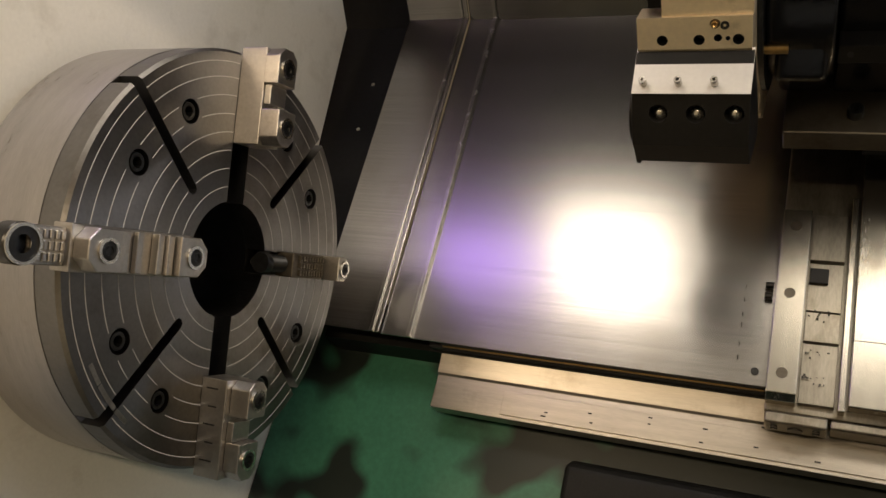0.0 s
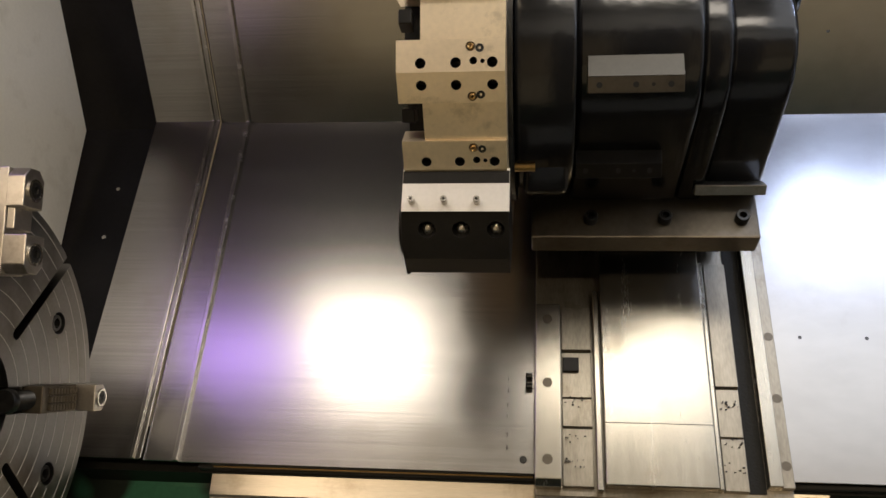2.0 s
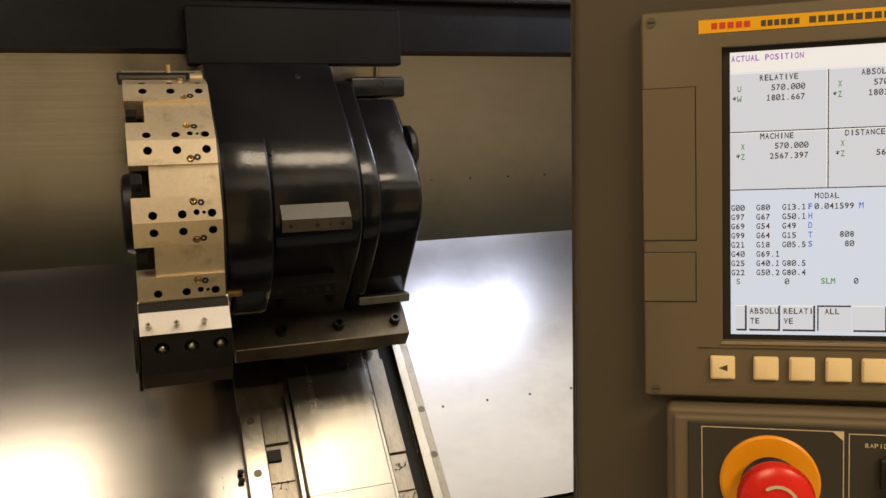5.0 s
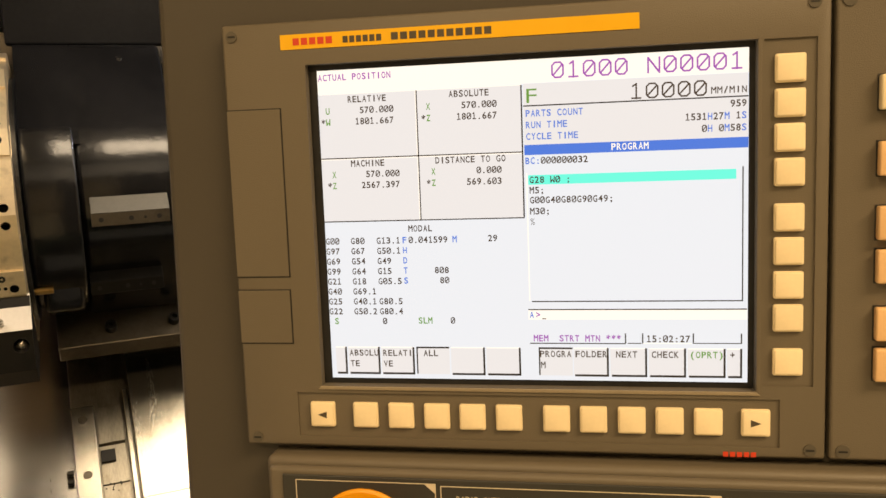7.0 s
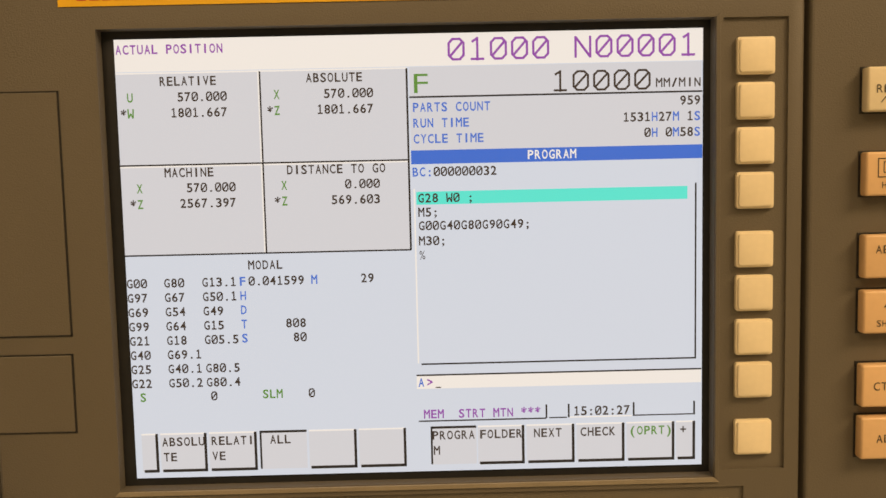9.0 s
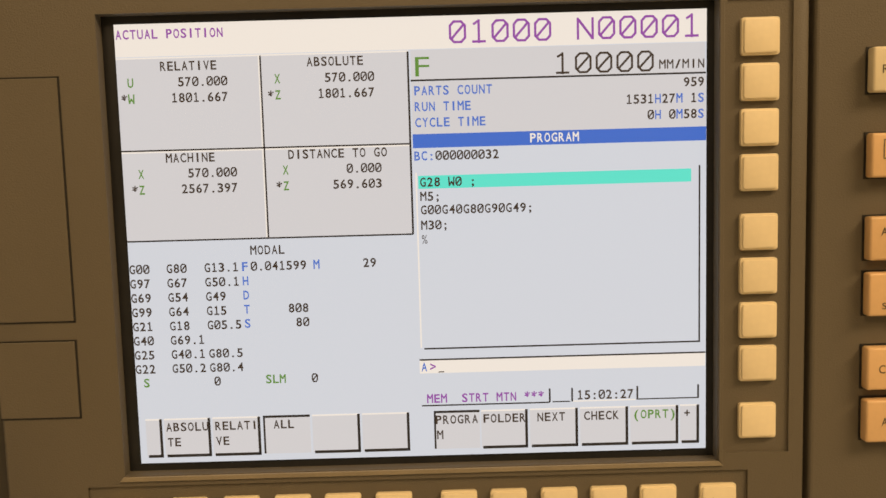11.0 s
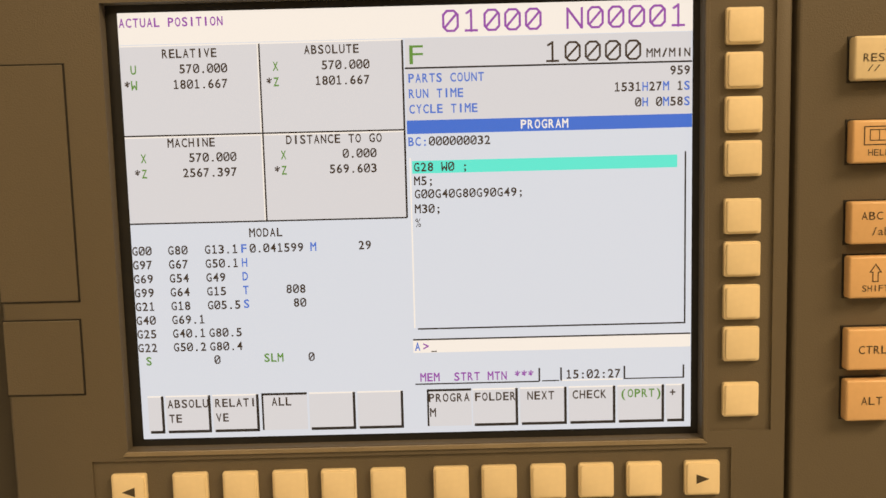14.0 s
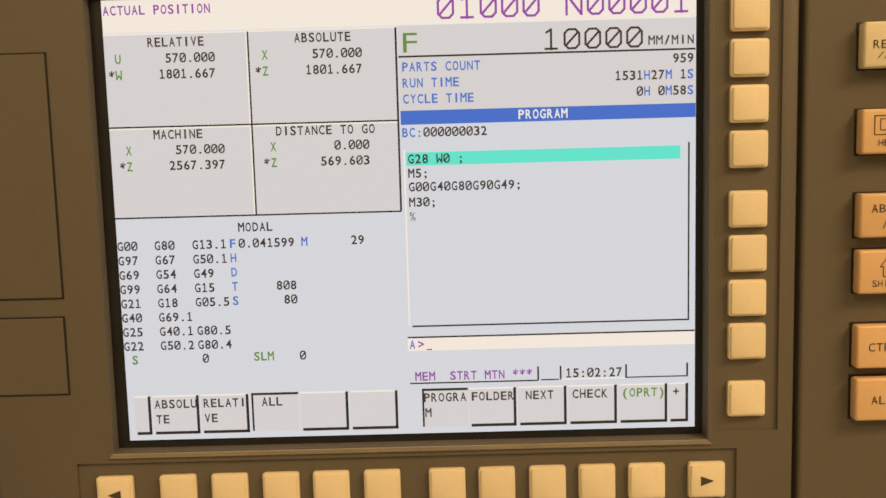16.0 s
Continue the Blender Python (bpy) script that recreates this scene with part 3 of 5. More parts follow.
def bracket(x0, x1, y, z, tilt, mat="holder"):
    b = part("bracket", prism([(0.0, 0.0), (0.026, 0.036), (0.085, 0.036), (0.085, -0.030), (0.0, -0.030)], x0, x1, bev=0.0015), "oily_plate" if mat == "holder" else "holder_dark", housing, "bare steel mounting bar")
    b.matrix_basis = Matrix.Translation((0, y, z)) @ pose(0, 0, 0, tilt, 0, 0)
    if mat == "holder":
        part("bracket_face", prism([(-0.0012, 0.0012), (0.0245, 0.0366), (0.026, 0.0355), (0.0005, 0.0)], x0 + 0.001, x1 - 0.001), "satin_dark", b, "satin grey sloping face")
    for k, f in enumerate((0.12, 0.50, 0.68, 0.86)):
        # Black discs drawn for the shaded insides of the holes.
        h = part("bracket_hole", disc(0.0055 if k != 2 else 0.0035, -0.004, 0.0006, Matrix.Translation((x0 + (x1 - x0) * f, 0.0, -0.015)) @ pose(0, 0, 0, 90, 0, 0), 16), "hole", b)
    return b


bracket(0.05, 0.223, 1.545, 1.530, 0)
# Lower bar coloured near-black for the shadow under the housing.
bracket(0.035, 0.207, 1.675, 1.348, 0, "oily_plate")
part("foot_bar", prism([(1.79, 1.280), (1.86, 1.280), (1.86, 1.256), (1.795, 1.256)], 0.295, 0.4445, bev=0.003), "jaw", housing, "bare steel foot bar")
part("oil_line", disc(0.009, 0, 0.04, along_x(-0.086, 1.62, 1.352), 16), "bronze", housing, "brass pipe fitting")

# ---- turret ----
turret = thing("tool_turret", "twelve-sided steel tool turret with bolt holes and nozzles", "tool turret")
RC = 0.361


part("hub", disc(0.262, -0.2865, -0.246, along_x(0, *DRUM), 64, 0.0), "holder_dark", turret, "dark oily turret hub")
part("hub_cap", ring([(0.0, -0.312), (0.085, -0.312), (0.10, -0.306), (0.105, -0.287), (0.0, -0.287)], along_x(0, *DRUM), 48, False), "holder_dark", turret, smooth=True)
part("rear_plate", disc(0.300, -0.0955, -0.086, along_x(0, *DRUM), 72), "bolt", turret)

S15, C15, PAD = math.sin(radians(15)), math.cos(radians(15)), 0.057


def side_point(sign, dist, depth=0.0):
    """A point on the facet beside a vertex: dist along it, depth under it."""
    return RC - dist * S15 - depth * C15, sign * (dist * C15 - depth * S15)


def core_outline():
    """The drum's outline: flats between the stations, sunk under each pad."""
    pts = []
    for k in range(12):
        a = radians(180 + 30 * k)
        for p in (side_point(-1, PAD, 0.007), side_point(-1, PAD - 0.003, 0.045), side_point(1, PAD - 0.003, 0.045), side_point(1, PAD, 0.007)):
            pts.append((DRUM[0] + p[0] * math.cos(a) - p[1] * math.sin(a), DRUM[1] + p[0] * math.sin(a) + p[1] * math.cos(a)))
    return pts


part("core", prism(core_outline(), -0.246, -0.096), "turret", turret)


def on_facet(sign, dist, x, depth=0.0):
    """The pose of a hole or nozzle on the facet, its z axis along the facet's normal, in the pad's frame (radial, tangent, x)."""
    p = side_point(sign, dist, depth)
    nrm = Vector((C15, sign * S15, 0))
    return Matrix.Translation((p[0], p[1], x)) @ nrm.to_track_quat("Z", "Y").to_matrix().to_4x4()


pad_poly = [(RC, 0), side_point(1, PAD), side_point(1, PAD, 0.05), (RC - 0.09, 0), side_point(-1, PAD, 0.05), side_point(-1, PAD)]
HOLES = [(s, d, x, r) for s, d in ((1, 0.024), (-1, 0.016)) for x, r in ((-0.245, 0.0095), (-0.183, 0.0095), (-0.119, 0.0095))]
HOLES += [(-1, 0.019, -0.152, 0.0068), (-1, 0.018, -0.136, 0.004), (1, 0.045, -0.155, 0.0085), (-1, 0.044, -0.157, 0.0085)]
pad_bm = prism(pad_poly, -0.288, -0.0965, axis="z")
for s_ in (1, -1):
    nrm = Vector((C15, s_ * S15, 0))
    without_face(pad_bm, nrm, Vector((*side_point(s_, PAD / 2), -0.19)))
    plate(pad_bm, [(0, -0.288), (PAD, -0.288), (PAD, -0.0965), (0, -0.0965)], [circle(d, x, r) for s, d, x, r in HOLES if s == s_], 0.032,
          lambda u, v, d, s_=s_: (*side_point(s_, u, d), v))
bmesh.ops.remove_doubles(pad_bm, verts=pad_bm.verts, dist=1e-6)
pad0 = part("station_pad", pad_bm, "turret")
# Linings painted near-black so that the holes read as shaded.
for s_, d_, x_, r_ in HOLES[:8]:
    part("bolt_hole", ring([(r_ * 0.985, -0.0012), (r_ * 0.985, -0.030), (0.0, -0.032)], on_facet(s_, d_, x_), 18, False), "hole", pad0, "threaded bolt hole lined near-black as shade")
nozzle0 = part("nozzle", ring([(0.0022, 0.004), (0.0048, 0.006), (0.0062, 0.002), (0.0062, -0.02), (0.0, -0.02)], on_facet(-1, 0.044, -0.157), 14, False), "brass", pad0, "small brass coolant nozzle", True)
plug0 = part("plug", ring([(0.0025, 0.0002), (0.0075, 0.0006), (0.0075, -0.006), (0.0, -0.006)], on_facet(-1, 0.041, -0.141), 14, False), "bolt", pad0)
nozzle1 = part("nozzle", ring([(0.0025, 0.002), (0.005, 0.003), (0.0062, 0.001), (0.0062, -0.02), (0.0, -0.02)], on_facet(1, 0.045, -0.155), 14, False), "brass", pad0, "small brass coolant nozzle", True)
plug1 = part("plug", ring([(0.0025, 0.0002), (0.0075, 0.0006), (0.0075, -0.006), (0.0, -0.006)], on_facet(1, 0.042, -0.140), 14, False), "bolt", pad0)


def pad_pose(k):
    a = radians(180 + 30 * k)
    c, s = math.cos(a), math.sin(a)
    m = Matrix(((0, 0, 1, 0), (c, -s, 0, DRUM[0]), (s, c, 0, DRUM[1]), (0, 0, 0, 1)))
    return m


for k in range(12):
    if k == 0:
        ob = pad0
        ob.matrix_basis = pad_pose(0)
    else:
        ob = copy_thing(pad0, pad_pose(k))
    ob.parent = turret
clamp = part("clamp_wedge", prism([(RC - 0.03, 0.066), (RC - 0.034, 0.092), (RC - 0.07, 0.092), (RC - 0.066, 0.066)], -0.286, -0.262, axis="z", bev=0.002), "holder_dark", turret)
clamp.matrix_basis = pad_pose(0)
for k in range(1, 12):
    o = share("clamp_wedge", clamp, turret, (0, 0, 0))
    o.matrix_basis = pad_pose(k)

holder = thing("boring_bar_holder", "ground steel boring bar holder with three clamp screws", "tool holder")
hold_bm = prism([(1.502, 1.366), (1.462, 1.3005), (1.472, 1.205), (1.515, 1.165), (1.64, 1.19), (1.645, 1.226), (1.507, 1.362)], -0.290, -0.092)
FACE = Vector((0, -0.0955, -0.0100)).normalized()
DOWN = Vector((0, 0.0100, -0.0955)).normalized()
without_face(hold_bm, FACE, Vector((-0.19, 1.467, 1.253)))
plate(hold_bm, [(-0.290, 0.0), (-0.092, 0.0), (-0.092, 0.09602), (-0.290, 0.09602)], [circle(x_, 0.0378, 0.0165, 28) for x_ in (-0.245, -0.181, -0.117)], 0.042,
      lambda u, v, d: Vector((u, 1.462, 1.3005)) + DOWN * v - FACE * d)
bmesh.ops.remove_doubles(hold_bm, verts=hold_bm.verts, dist=1e-5)
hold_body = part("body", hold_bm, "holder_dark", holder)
face_m = FACE.to_track_quat("Z", "Y").to_matrix().to_4x4()
for x_ in (-0.245, -0.181, -0.117):
    bore = Matrix.Translation((x_, 1.46594, 1.26291)) @ face_m
    # Bore lining carries the depth's shade in its near-black colour.
    part("screw_hole", ring([(0.0162, -0.002), (0.0162, -0.040), (0.0, -0.041)], bore, 24, False), "hole", holder, "clamp screw bore lined near-black as shade", True)
    part("screw_end", ring([(0.0, -0.010), (0.006, -0.011), (0.0115, -0.016), (0.0115, -0.040), (0.0, -0.040)], Matrix.Translation(DOWN * 0.0042) @ bore, 20, False), "steel", holder, "bright rounded screw end", True)
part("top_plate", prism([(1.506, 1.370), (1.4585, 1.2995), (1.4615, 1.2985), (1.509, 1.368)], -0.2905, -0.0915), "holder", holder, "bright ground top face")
top_n = Vector((0, -0.83, 0.557))
top_m = top_n.to_track_quat("Z", "Y").to_matrix().to_4x4()
for x_ in (-0.271, -0.211, -0.151):
    part("set_screw", ring([(0.0028, 0.020), (0.0058, 0.020), (0.0064, 0.018), (0.0064, -0.004), (0, -0.004)], Matrix.Translation((x_, 1.470, 1.314)) @ top_m, 14, False), "steel", holder, "small steel set screw", True)
second = thing("boring_bar_holder", "dark steel boring bar holder with round bore at the turret's face", "tool holder")
part("body", prism([(1.57, 1.35), (1.505, 1.29), (1.50, 1.22), (1.55, 1.15), (1.62, 1.15), (1.66, 1.24)], -0.2995, -0.2915, bev=0.002), "holder_dark", second)
part("bore_ring", ring([(0.040, 0.0), (0.055, 0.0), (0.055, 0.0045), (0.040, 0.0045)], along_x(-0.3045, 1.56, 1.245), 40), "holder_dark", second, smooth=True)
tool = thing("tool_block", "worn steel tool block on top of the turret", "tool holder")
part("block", box((-0.300, 1.715, 1.878), (-0.13, 1.84, 1.898), 0.003), "holder_dark", tool)
part("clamp_bar", box((-0.295, 1.703, 1.880), (-0.14, 1.7145, 1.890), 0.002), "oily_plate", tool)
part("stud", disc(0.006, 0, 0.02, Matrix.Translation((-0.18, 1.735, 1.898)), 12), "brass", tool)

# ---- chuck ----
CY, CZ, CX = 1.2262, 1.0034, -1.0462
chuck = thing("four_jaw_chuck", "large steel four-jaw chuck with turned rings on its face", "lathe chuck")
part("body", ring([(0.1182, -0.235), (0.405, -0.235), (0.4148, -0.225), (0.4148, -0.0505), (0.1182, -0.0505)], along_x(0, 0, 0), 128), "chuck", chuck, smooth=True).location = (CX, CY, CZ)


def spoke(a):
    c, s = math.cos(radians(a)), math.sin(radians(a))
    return Matrix(((0, 0, 1, CX), (c, -s, 0, CY), (s, c, 0, CZ), (0, 0, 0, 1)))


def moved(bm, m):
    bm.transform(m)
    return bm


def turned(poly, a):
    c, q = math.cos(radians(a)), math.sin(radians(a))
    return [(p[0] * c - p[1] * q, p[0] * q + p[1] * c) for p in poly]


cuts = [circle(0, 0, 0.118, 64)]
for a in (112, 22, -68, 202):
    cuts.append(turned([(0.169, 0.0), (0.172, 0.008), (0.18, 0.011), (0.45, 0.011), (0.45, -0.011), (0.18, -0.011), (0.172, -0.008)], a))
    cuts += [circle(0.31 * math.cos(radians(a + d)), 0.31 * math.sin(radians(a + d)), 0.0235, 28) for d in (-15, 15)]
cuts += [turned([(0.09, -0.026), (0.45, -0.026), (0.45, 0.026), (0.09, 0.026)], a) for a in (67, 157, 247, -23)]
pts, tris, rims = pierced(circle(0, 0, 0.409, 144), cuts)
face_bm = bmesh.new()


def chuck_point(p, h):
    k = 1.0
    if h < -0.001 and math.hypot(*p) > 0.4085:
        k = 0.415 / math.hypot(*p)
    return face_bm.verts.new((CX + h, CY + p[0] * k, CZ + p[1] * k))


layers = [[chuck_point(p, h) for p in pts] for h in (0.0, -0.006, -0.050)]
for f in tris:
    face_bm.faces.new([layers[0][q] for q in f])
for p, q in rims:
    for up, low in zip(layers, layers[1:]):
        face_bm.faces.new((up[p], up[q], low[q], low[p]))
bmesh.ops.delete(face_bm, geom=[v for v in face_bm.verts if not v.link_faces], context="VERTS")
face_bm.transform(Matrix.Translation((-CX, -CY, -CZ)))
todo = set(face_bm.faces)
while todo:
    front = [todo.pop()]
    found = list(front)
    while front:
        near = {g for v in front.pop().verts for g in v.link_faces} & todo
        todo -= near
        front += near
        found += near
    found.sort(key=lambda f: f.index)
    sector = bmesh.new()
    twin = {}
    for f in found:
        for v in f.verts:
            if v not in twin:
                twin[v] = sector.verts.new(v.co)
        sector.faces.new([twin[v] for v in f.verts])
    part("face_sector", sector, "chuck", chuck, "turned steel face with slot and bolt pockets").location = (CX, CY, CZ)
face_bm.free()
# Near-black disc paints the shade at the bottom of the bore.
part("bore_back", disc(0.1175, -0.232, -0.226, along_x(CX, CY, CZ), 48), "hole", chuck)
part("rim_band", ring([(0.4150, -0.226), (0.4158, -0.226), (0.4158, -0.052), (0.4152, -0.052)], along_x(CX, CY, CZ), 128), "chuck_rim", chuck, "worn rim with faint rust lines", True)
part("back_plate", disc(0.33, -0.262, -0.2355, along_x(CX, CY, CZ), 64), "chuck", chuck)
def clear_of_cuts(r, mid):
    for sa in (112, 22, 292, 202):
        if r > 0.17 and abs((mid - sa + 180) % 360 - 180) < math.degrees(0.013 / r):
            return False
        for d in (-15, 15):
            if abs(r - 0.31) < 0.025 and abs((mid - sa - d + 180) % 360 - 180) < math.degrees(0.026 / r):
                return False
    return all(abs((mid - sa + 180) % 360 - 180) >= math.degrees(0.028 / r) for sa in (67, 157, 247, 337))


# Thin proud strips that paint the highlights along the turned grooves.
def ring_arc(r, a0, a1):
    bm = bmesh.new()
    n = max(2, int((a1 - a0) / 2))
    last = None
    for k in range(n + 1):
        a = radians(a0 + (a1 - a0) * k / n)
        pair = [bm.verts.new((CX + h, CY + rr * math.cos(a), CZ + rr * math.sin(a))) for rr, h in ((r - 0.0009, 0.0002), (r, 0.0007), (r + 0.0009, 0.0002))]
        if last:
            for q in range(2):
                bm.faces.new((last[q], last[q + 1], pair[q + 1], pair[q]))
        last = pair
    return part("turned_ring", bm, "groove", chuck, "fine turned ring with its glint painted bright")


for r in (0.147, 0.183, 0.219, 0.255, 0.291, 0.327, 0.362, 0.392):
    start = None
    for k in range(67 * 2, 427 * 2 + 1):
        ok = clear_of_cuts(r, (k / 2) % 360)
        if ok and start is None:
            start = k / 2
        elif not ok and start is not None:
            if k / 2 - start > 2:
                ring_arc(r, start, k / 2)
            start = None
bolt0 = None
for a in (112, 22, -68, 202):
    for d in (-15, 15):
        m = spoke(a + d) @ Matrix.Translation((0.31, 0, -0.050))
        if bolt0 is None:
            bolt0 = part("mounting_bolt", screw_head(0.0185, 0.046, Matrix()), "bolt", chuck, smooth=True)
            bolt0.matrix_basis = m
        else:
            share("mounting_bolt", bolt0, chuck, (0, 0, 0)).matrix_basis = m
for a in (67, 157, 247, -23):
    o = part("way_screw", ring([(0.0, 0.0), (0.010, 0.0), (0.010, 0.25), (0.0, 0.25)], Matrix(), 14, False), "bolt", chuck, smooth=True)
    o.matrix_basis = spoke(a) @ Matrix.Translation((0.13, 0, -0.036)) @ pose(0, 0, 0, 0, 90, 0)
for k in range(7):
    a = 189 + 3.1 * k
    mark = part("maker_mark", box((-0.004, -0.012 + 0.002 * (k % 3), 0), (0.005, 0.010, 0.0007)), "jaw", chuck, "worn engraved marks")
    mark.matrix_basis = spoke(a) @ Matrix.Translation((0.378, 0, 0))


def jaw_bolt(parent, r, z, rad=0.021):
    part("jaw_bolt", screw_head(rad * 0.72, 0.004, Matrix.Translation((r, 0, z))), "bolt", parent, smooth=True)
    part("bolt_collar", ring([(rad * 0.74, 0.0), (rad, 0.0), (rad, 0.0035), (rad * 0.74, 0.0035)], Matrix.Translation((r, 0, z)), 24), "steel", parent, smooth=True)


def tower(parent, r0, r1, h0, h1, width, outward):
    """The end of a jaw, chamfered like half a hexagon."""
    w, c = width / 2, width * 0.28
    if outward:
        poly = [(r0, -w), (r1 - c, -w), (r1, -w + c), (r1, w - c), (r1 - c, w), (r0, w)]
    else:
        poly = [(r0, -w + c), (r0 + c, -w), (r1, -w), (r1, w), (r0 + c, w), (r0, w - c)]
    return part("jaw_step", prism(poly, h0, h1, axis="z", bev=0.002), "jaw", parent)


def teeth(parent, r0, r1, z, width, mat="jaw"):
    n = int((r1 - r0) / 0.0105)
    first = None
    for k in range(n):
        for j in range(3):
            y = -width / 2 + width * (j + 0.5) / 3
            x = r0 + (k + 0.5) * (r1 - r0) / n
            if first is None:
                first = part("tooth", box((-0.0036, -width / 7.5, -0.004), (0.0036, width / 7.5, 0.004), 0.0012, 1), mat, parent)
                first.location = (x, y, z)
            else:
                share("tooth", first, parent, (x, y, z))


def jaw(a, kind):
    if kind == "step":
        j = part("jaw", prism([(0.232, -0.042), (0.425, -0.042), (0.425, 0.026), (0.232, 0.026)], 0.0, 0.060, axis="z", bev=0.0018), "jaw", chuck, "reversible stepped steel jaw")
        tower(j, 0.232, 0.302, 0.0605, 0.105, 0.056, False)
        part("jaw_step", prism([(0.312, -0.03), (0.352, -0.03), (0.352, 0.022), (0.312, 0.022)], 0.0605, 0.076, axis="z", bev=0.002), "jaw", j)
        tower(j, 0.352, 0.425, 0.0605, 0.095, 0.060, True)
        jaw_bolt(j, 0.268, 0.1052)
        jaw_bolt(j, 0.385, 0.0952)
        for k in range(5):
            part("scale_mark", box((0.25 + 0.035 * k, -0.0428, 0.012 + 0.008 * (k % 2)), (0.253 + 0.035 * k, -0.042, 0.040)), "hole", j)
    elif kind == "long":
        j = part("jaw", prism([(0.165, -0.038), (0.43, -0.038), (0.43, 0.038), (0.165, 0.038)], 0.0, 0.040, axis="z", bev=0.0018), "jaw", chuck, "long stepped steel jaw with serrated tail")
        tower(j, 0.160, 0.228, 0.0405, 0.078, 0.070, False)
        for r_, h_ in ((0.232, 0.066), (0.248, 0.058), (0.290, 0.052), (0.326, 0.058), (0.342, 0.066)):
            part("jaw_step", box((r_, -0.035, 0.0405), (r_ + 0.014, 0.035, h_), 0.002), "jaw", j)
        tower(j, 0.358, 0.425, 0.0405, 0.074, 0.070, True)
        jaw_bolt(j, 0.192, 0.0782)
        jaw_bolt(j, 0.387, 0.0742)
        part("tail", prism([(0.4305, -0.030), (0.50, -0.030), (0.50, 0.030), (0.4305, 0.030)], -0.002, 0.030, axis="z", bev=0.002), "jaw", j)
        teeth(j, 0.434, 0.498, 0.033, 0.052)
        part("tail_screw", ring([(0.014, 0.0), (0.029, 0.0), (0.032, -0.004), (0.032, -0.03), (0.0, -0.03), (0.0, -0.012), (0.014, -0.012)], Matrix.Translation((0.516, 0, 0.044)), 28, False), "bolt", j, smooth=True)
        part("collar", ring([(0.026, 0.0), (0.031, 0.0), (0.031, 0.003), (0.026, 0.003)], Matrix.Translation((0.516, 0, 0.044)), 28), "steel", j)
    else:
        j = part("jaw", prism([(0.175, -0.027), (0.298, -0.027), (0.298, 0.027), (0.175, 0.027)], -0.01, 0.034, axis="z", bev=0.0018), "oily_plate", chuck, "serrated steel master jaw")
        teeth(j, 0.195, 0.292, 0.037, 0.048, "oily_plate")
        tower(j, 0.2985, 0.345, -0.002, 0.076, 0.056, True)
        jaw_bolt(j, 0.322, 0.0762, 0.019)
        prof = [(0.0, 0.0), (0.022, 0.0), (0.024, 0.004), (0.024, 0.016), (0.016, 0.020)]
        for k in range(9):
            prof += [(0.0165, 0.022 + 0.006 * k), (0.0195, 0.025 + 0.006 * k)]
        prof += [(0.016, 0.078), (0.0, 0.078)]
        s_ = part("screw", ring(prof, Matrix(), 24, False), "bolt", j, "black threaded jaw screw", True)
        s_.matrix_basis = Matrix.Translation((0.098, 0, 0.004)) @ pose(0, 0, 0, 0, 90, 0)
    j.matrix_basis = spoke(a)


jaw(67, "step")
jaw(247, "step")
jaw(157, "long")
jaw(-23, "master")

# ---- far fittings ----
arm = thing("steady_rest_arm", "grey steel arm with rounded end standing on a dark foot", "steady rest", Matrix.Translation((0.10, -0.04, -0.035)))
part("foot", prism([(1.02, 0.095), (1.34, 0.095), (1.34, 0.74), (1.22, 0.83), (1.12, 0.80)], 1.21, 1.44, axis="x", bev=0.006), "black_cast", arm)
part("arm", prism([(1.215, 0.985), (1.255, 1.045), (1.33, 1.045), (1.36, 0.83), (1.28, 0.83)], 1.275, 1.335, axis="y", bev=0.008, seg=3), "way", arm)
part("boss", disc(0.045, 0, 0.07, Matrix.Translation((1.235, 1.34, 1.0)) @ pose(0, 0, 0, 90, 0, 0), 32, 0.008), "way", arm, smooth=True)
part("boss_screw", disc(0.016, 0.07, 0.078, Matrix.Translation((1.235, 1.34, 1.0)) @ pose(0, 0, 0, 90, 0, 0), 20, 0.003), "bolt", arm, smooth=True)

for k in range(46):
    v_ = random.choice((0.738, 0.755, 0.70, 0.66, 0.60, 0.42, 0.30, 0.80)) + random.uniform(-0.012, 0.012)
    x0 = random.uniform(-0.86, -0.25)
    ln = random.uniform(0.03, 0.25)
    y_, z_ = sl(v_, 0.0002)
    sc_ = part("scratch", box((x0, -0.0004, 0), (min(x0 + ln, -0.06), 0.0004, 0.0003)), random.choice(("lip", "steel", "sheet_scratched")), left_cover)
    sc_.matrix_basis = Matrix.Translation((0, y_, z_)) @ pose(0, 0, 0, 45, 0, 0)
for k in range(40):
    v_ = random.uniform(0.05, 0.95)
    x0 = random.uniform(1.515, 2.4)
    ln = random.uniform(0.08, 0.5)
    y_, z_ = sl(v_, -0.0058)
    sc_ = part("scratch", box((x0, -0.0006, 0), (x0 + ln, 0.0006, 0.0003)), random.choice(("lip", "steel", "bolt")), far_cover)
    sc_.matrix_basis = Matrix.Translation((0, y_, z_)) @ pose(0, 0, 0, 45, 0, 0)

# ---- control cabinet ----
PANEL = pose(0.1810, 0.0904, 1.7697, 87.360, -0.570, -34.184)     # x to the right, y up, z out of the panel; origin at the screen's upper left
cabinet = thing("control_cabinet", "dark brown painted steel control cabinet", "control cabinet", PANEL)
part("body", prism([(-0.1430, -1.70), (-0.1162, 0.62), (0.70, 0.62), (0.70, -1.70)], -0.135, -0.0125, axis="z", bev=0.006, seg=3), "cabinet", cabinet)
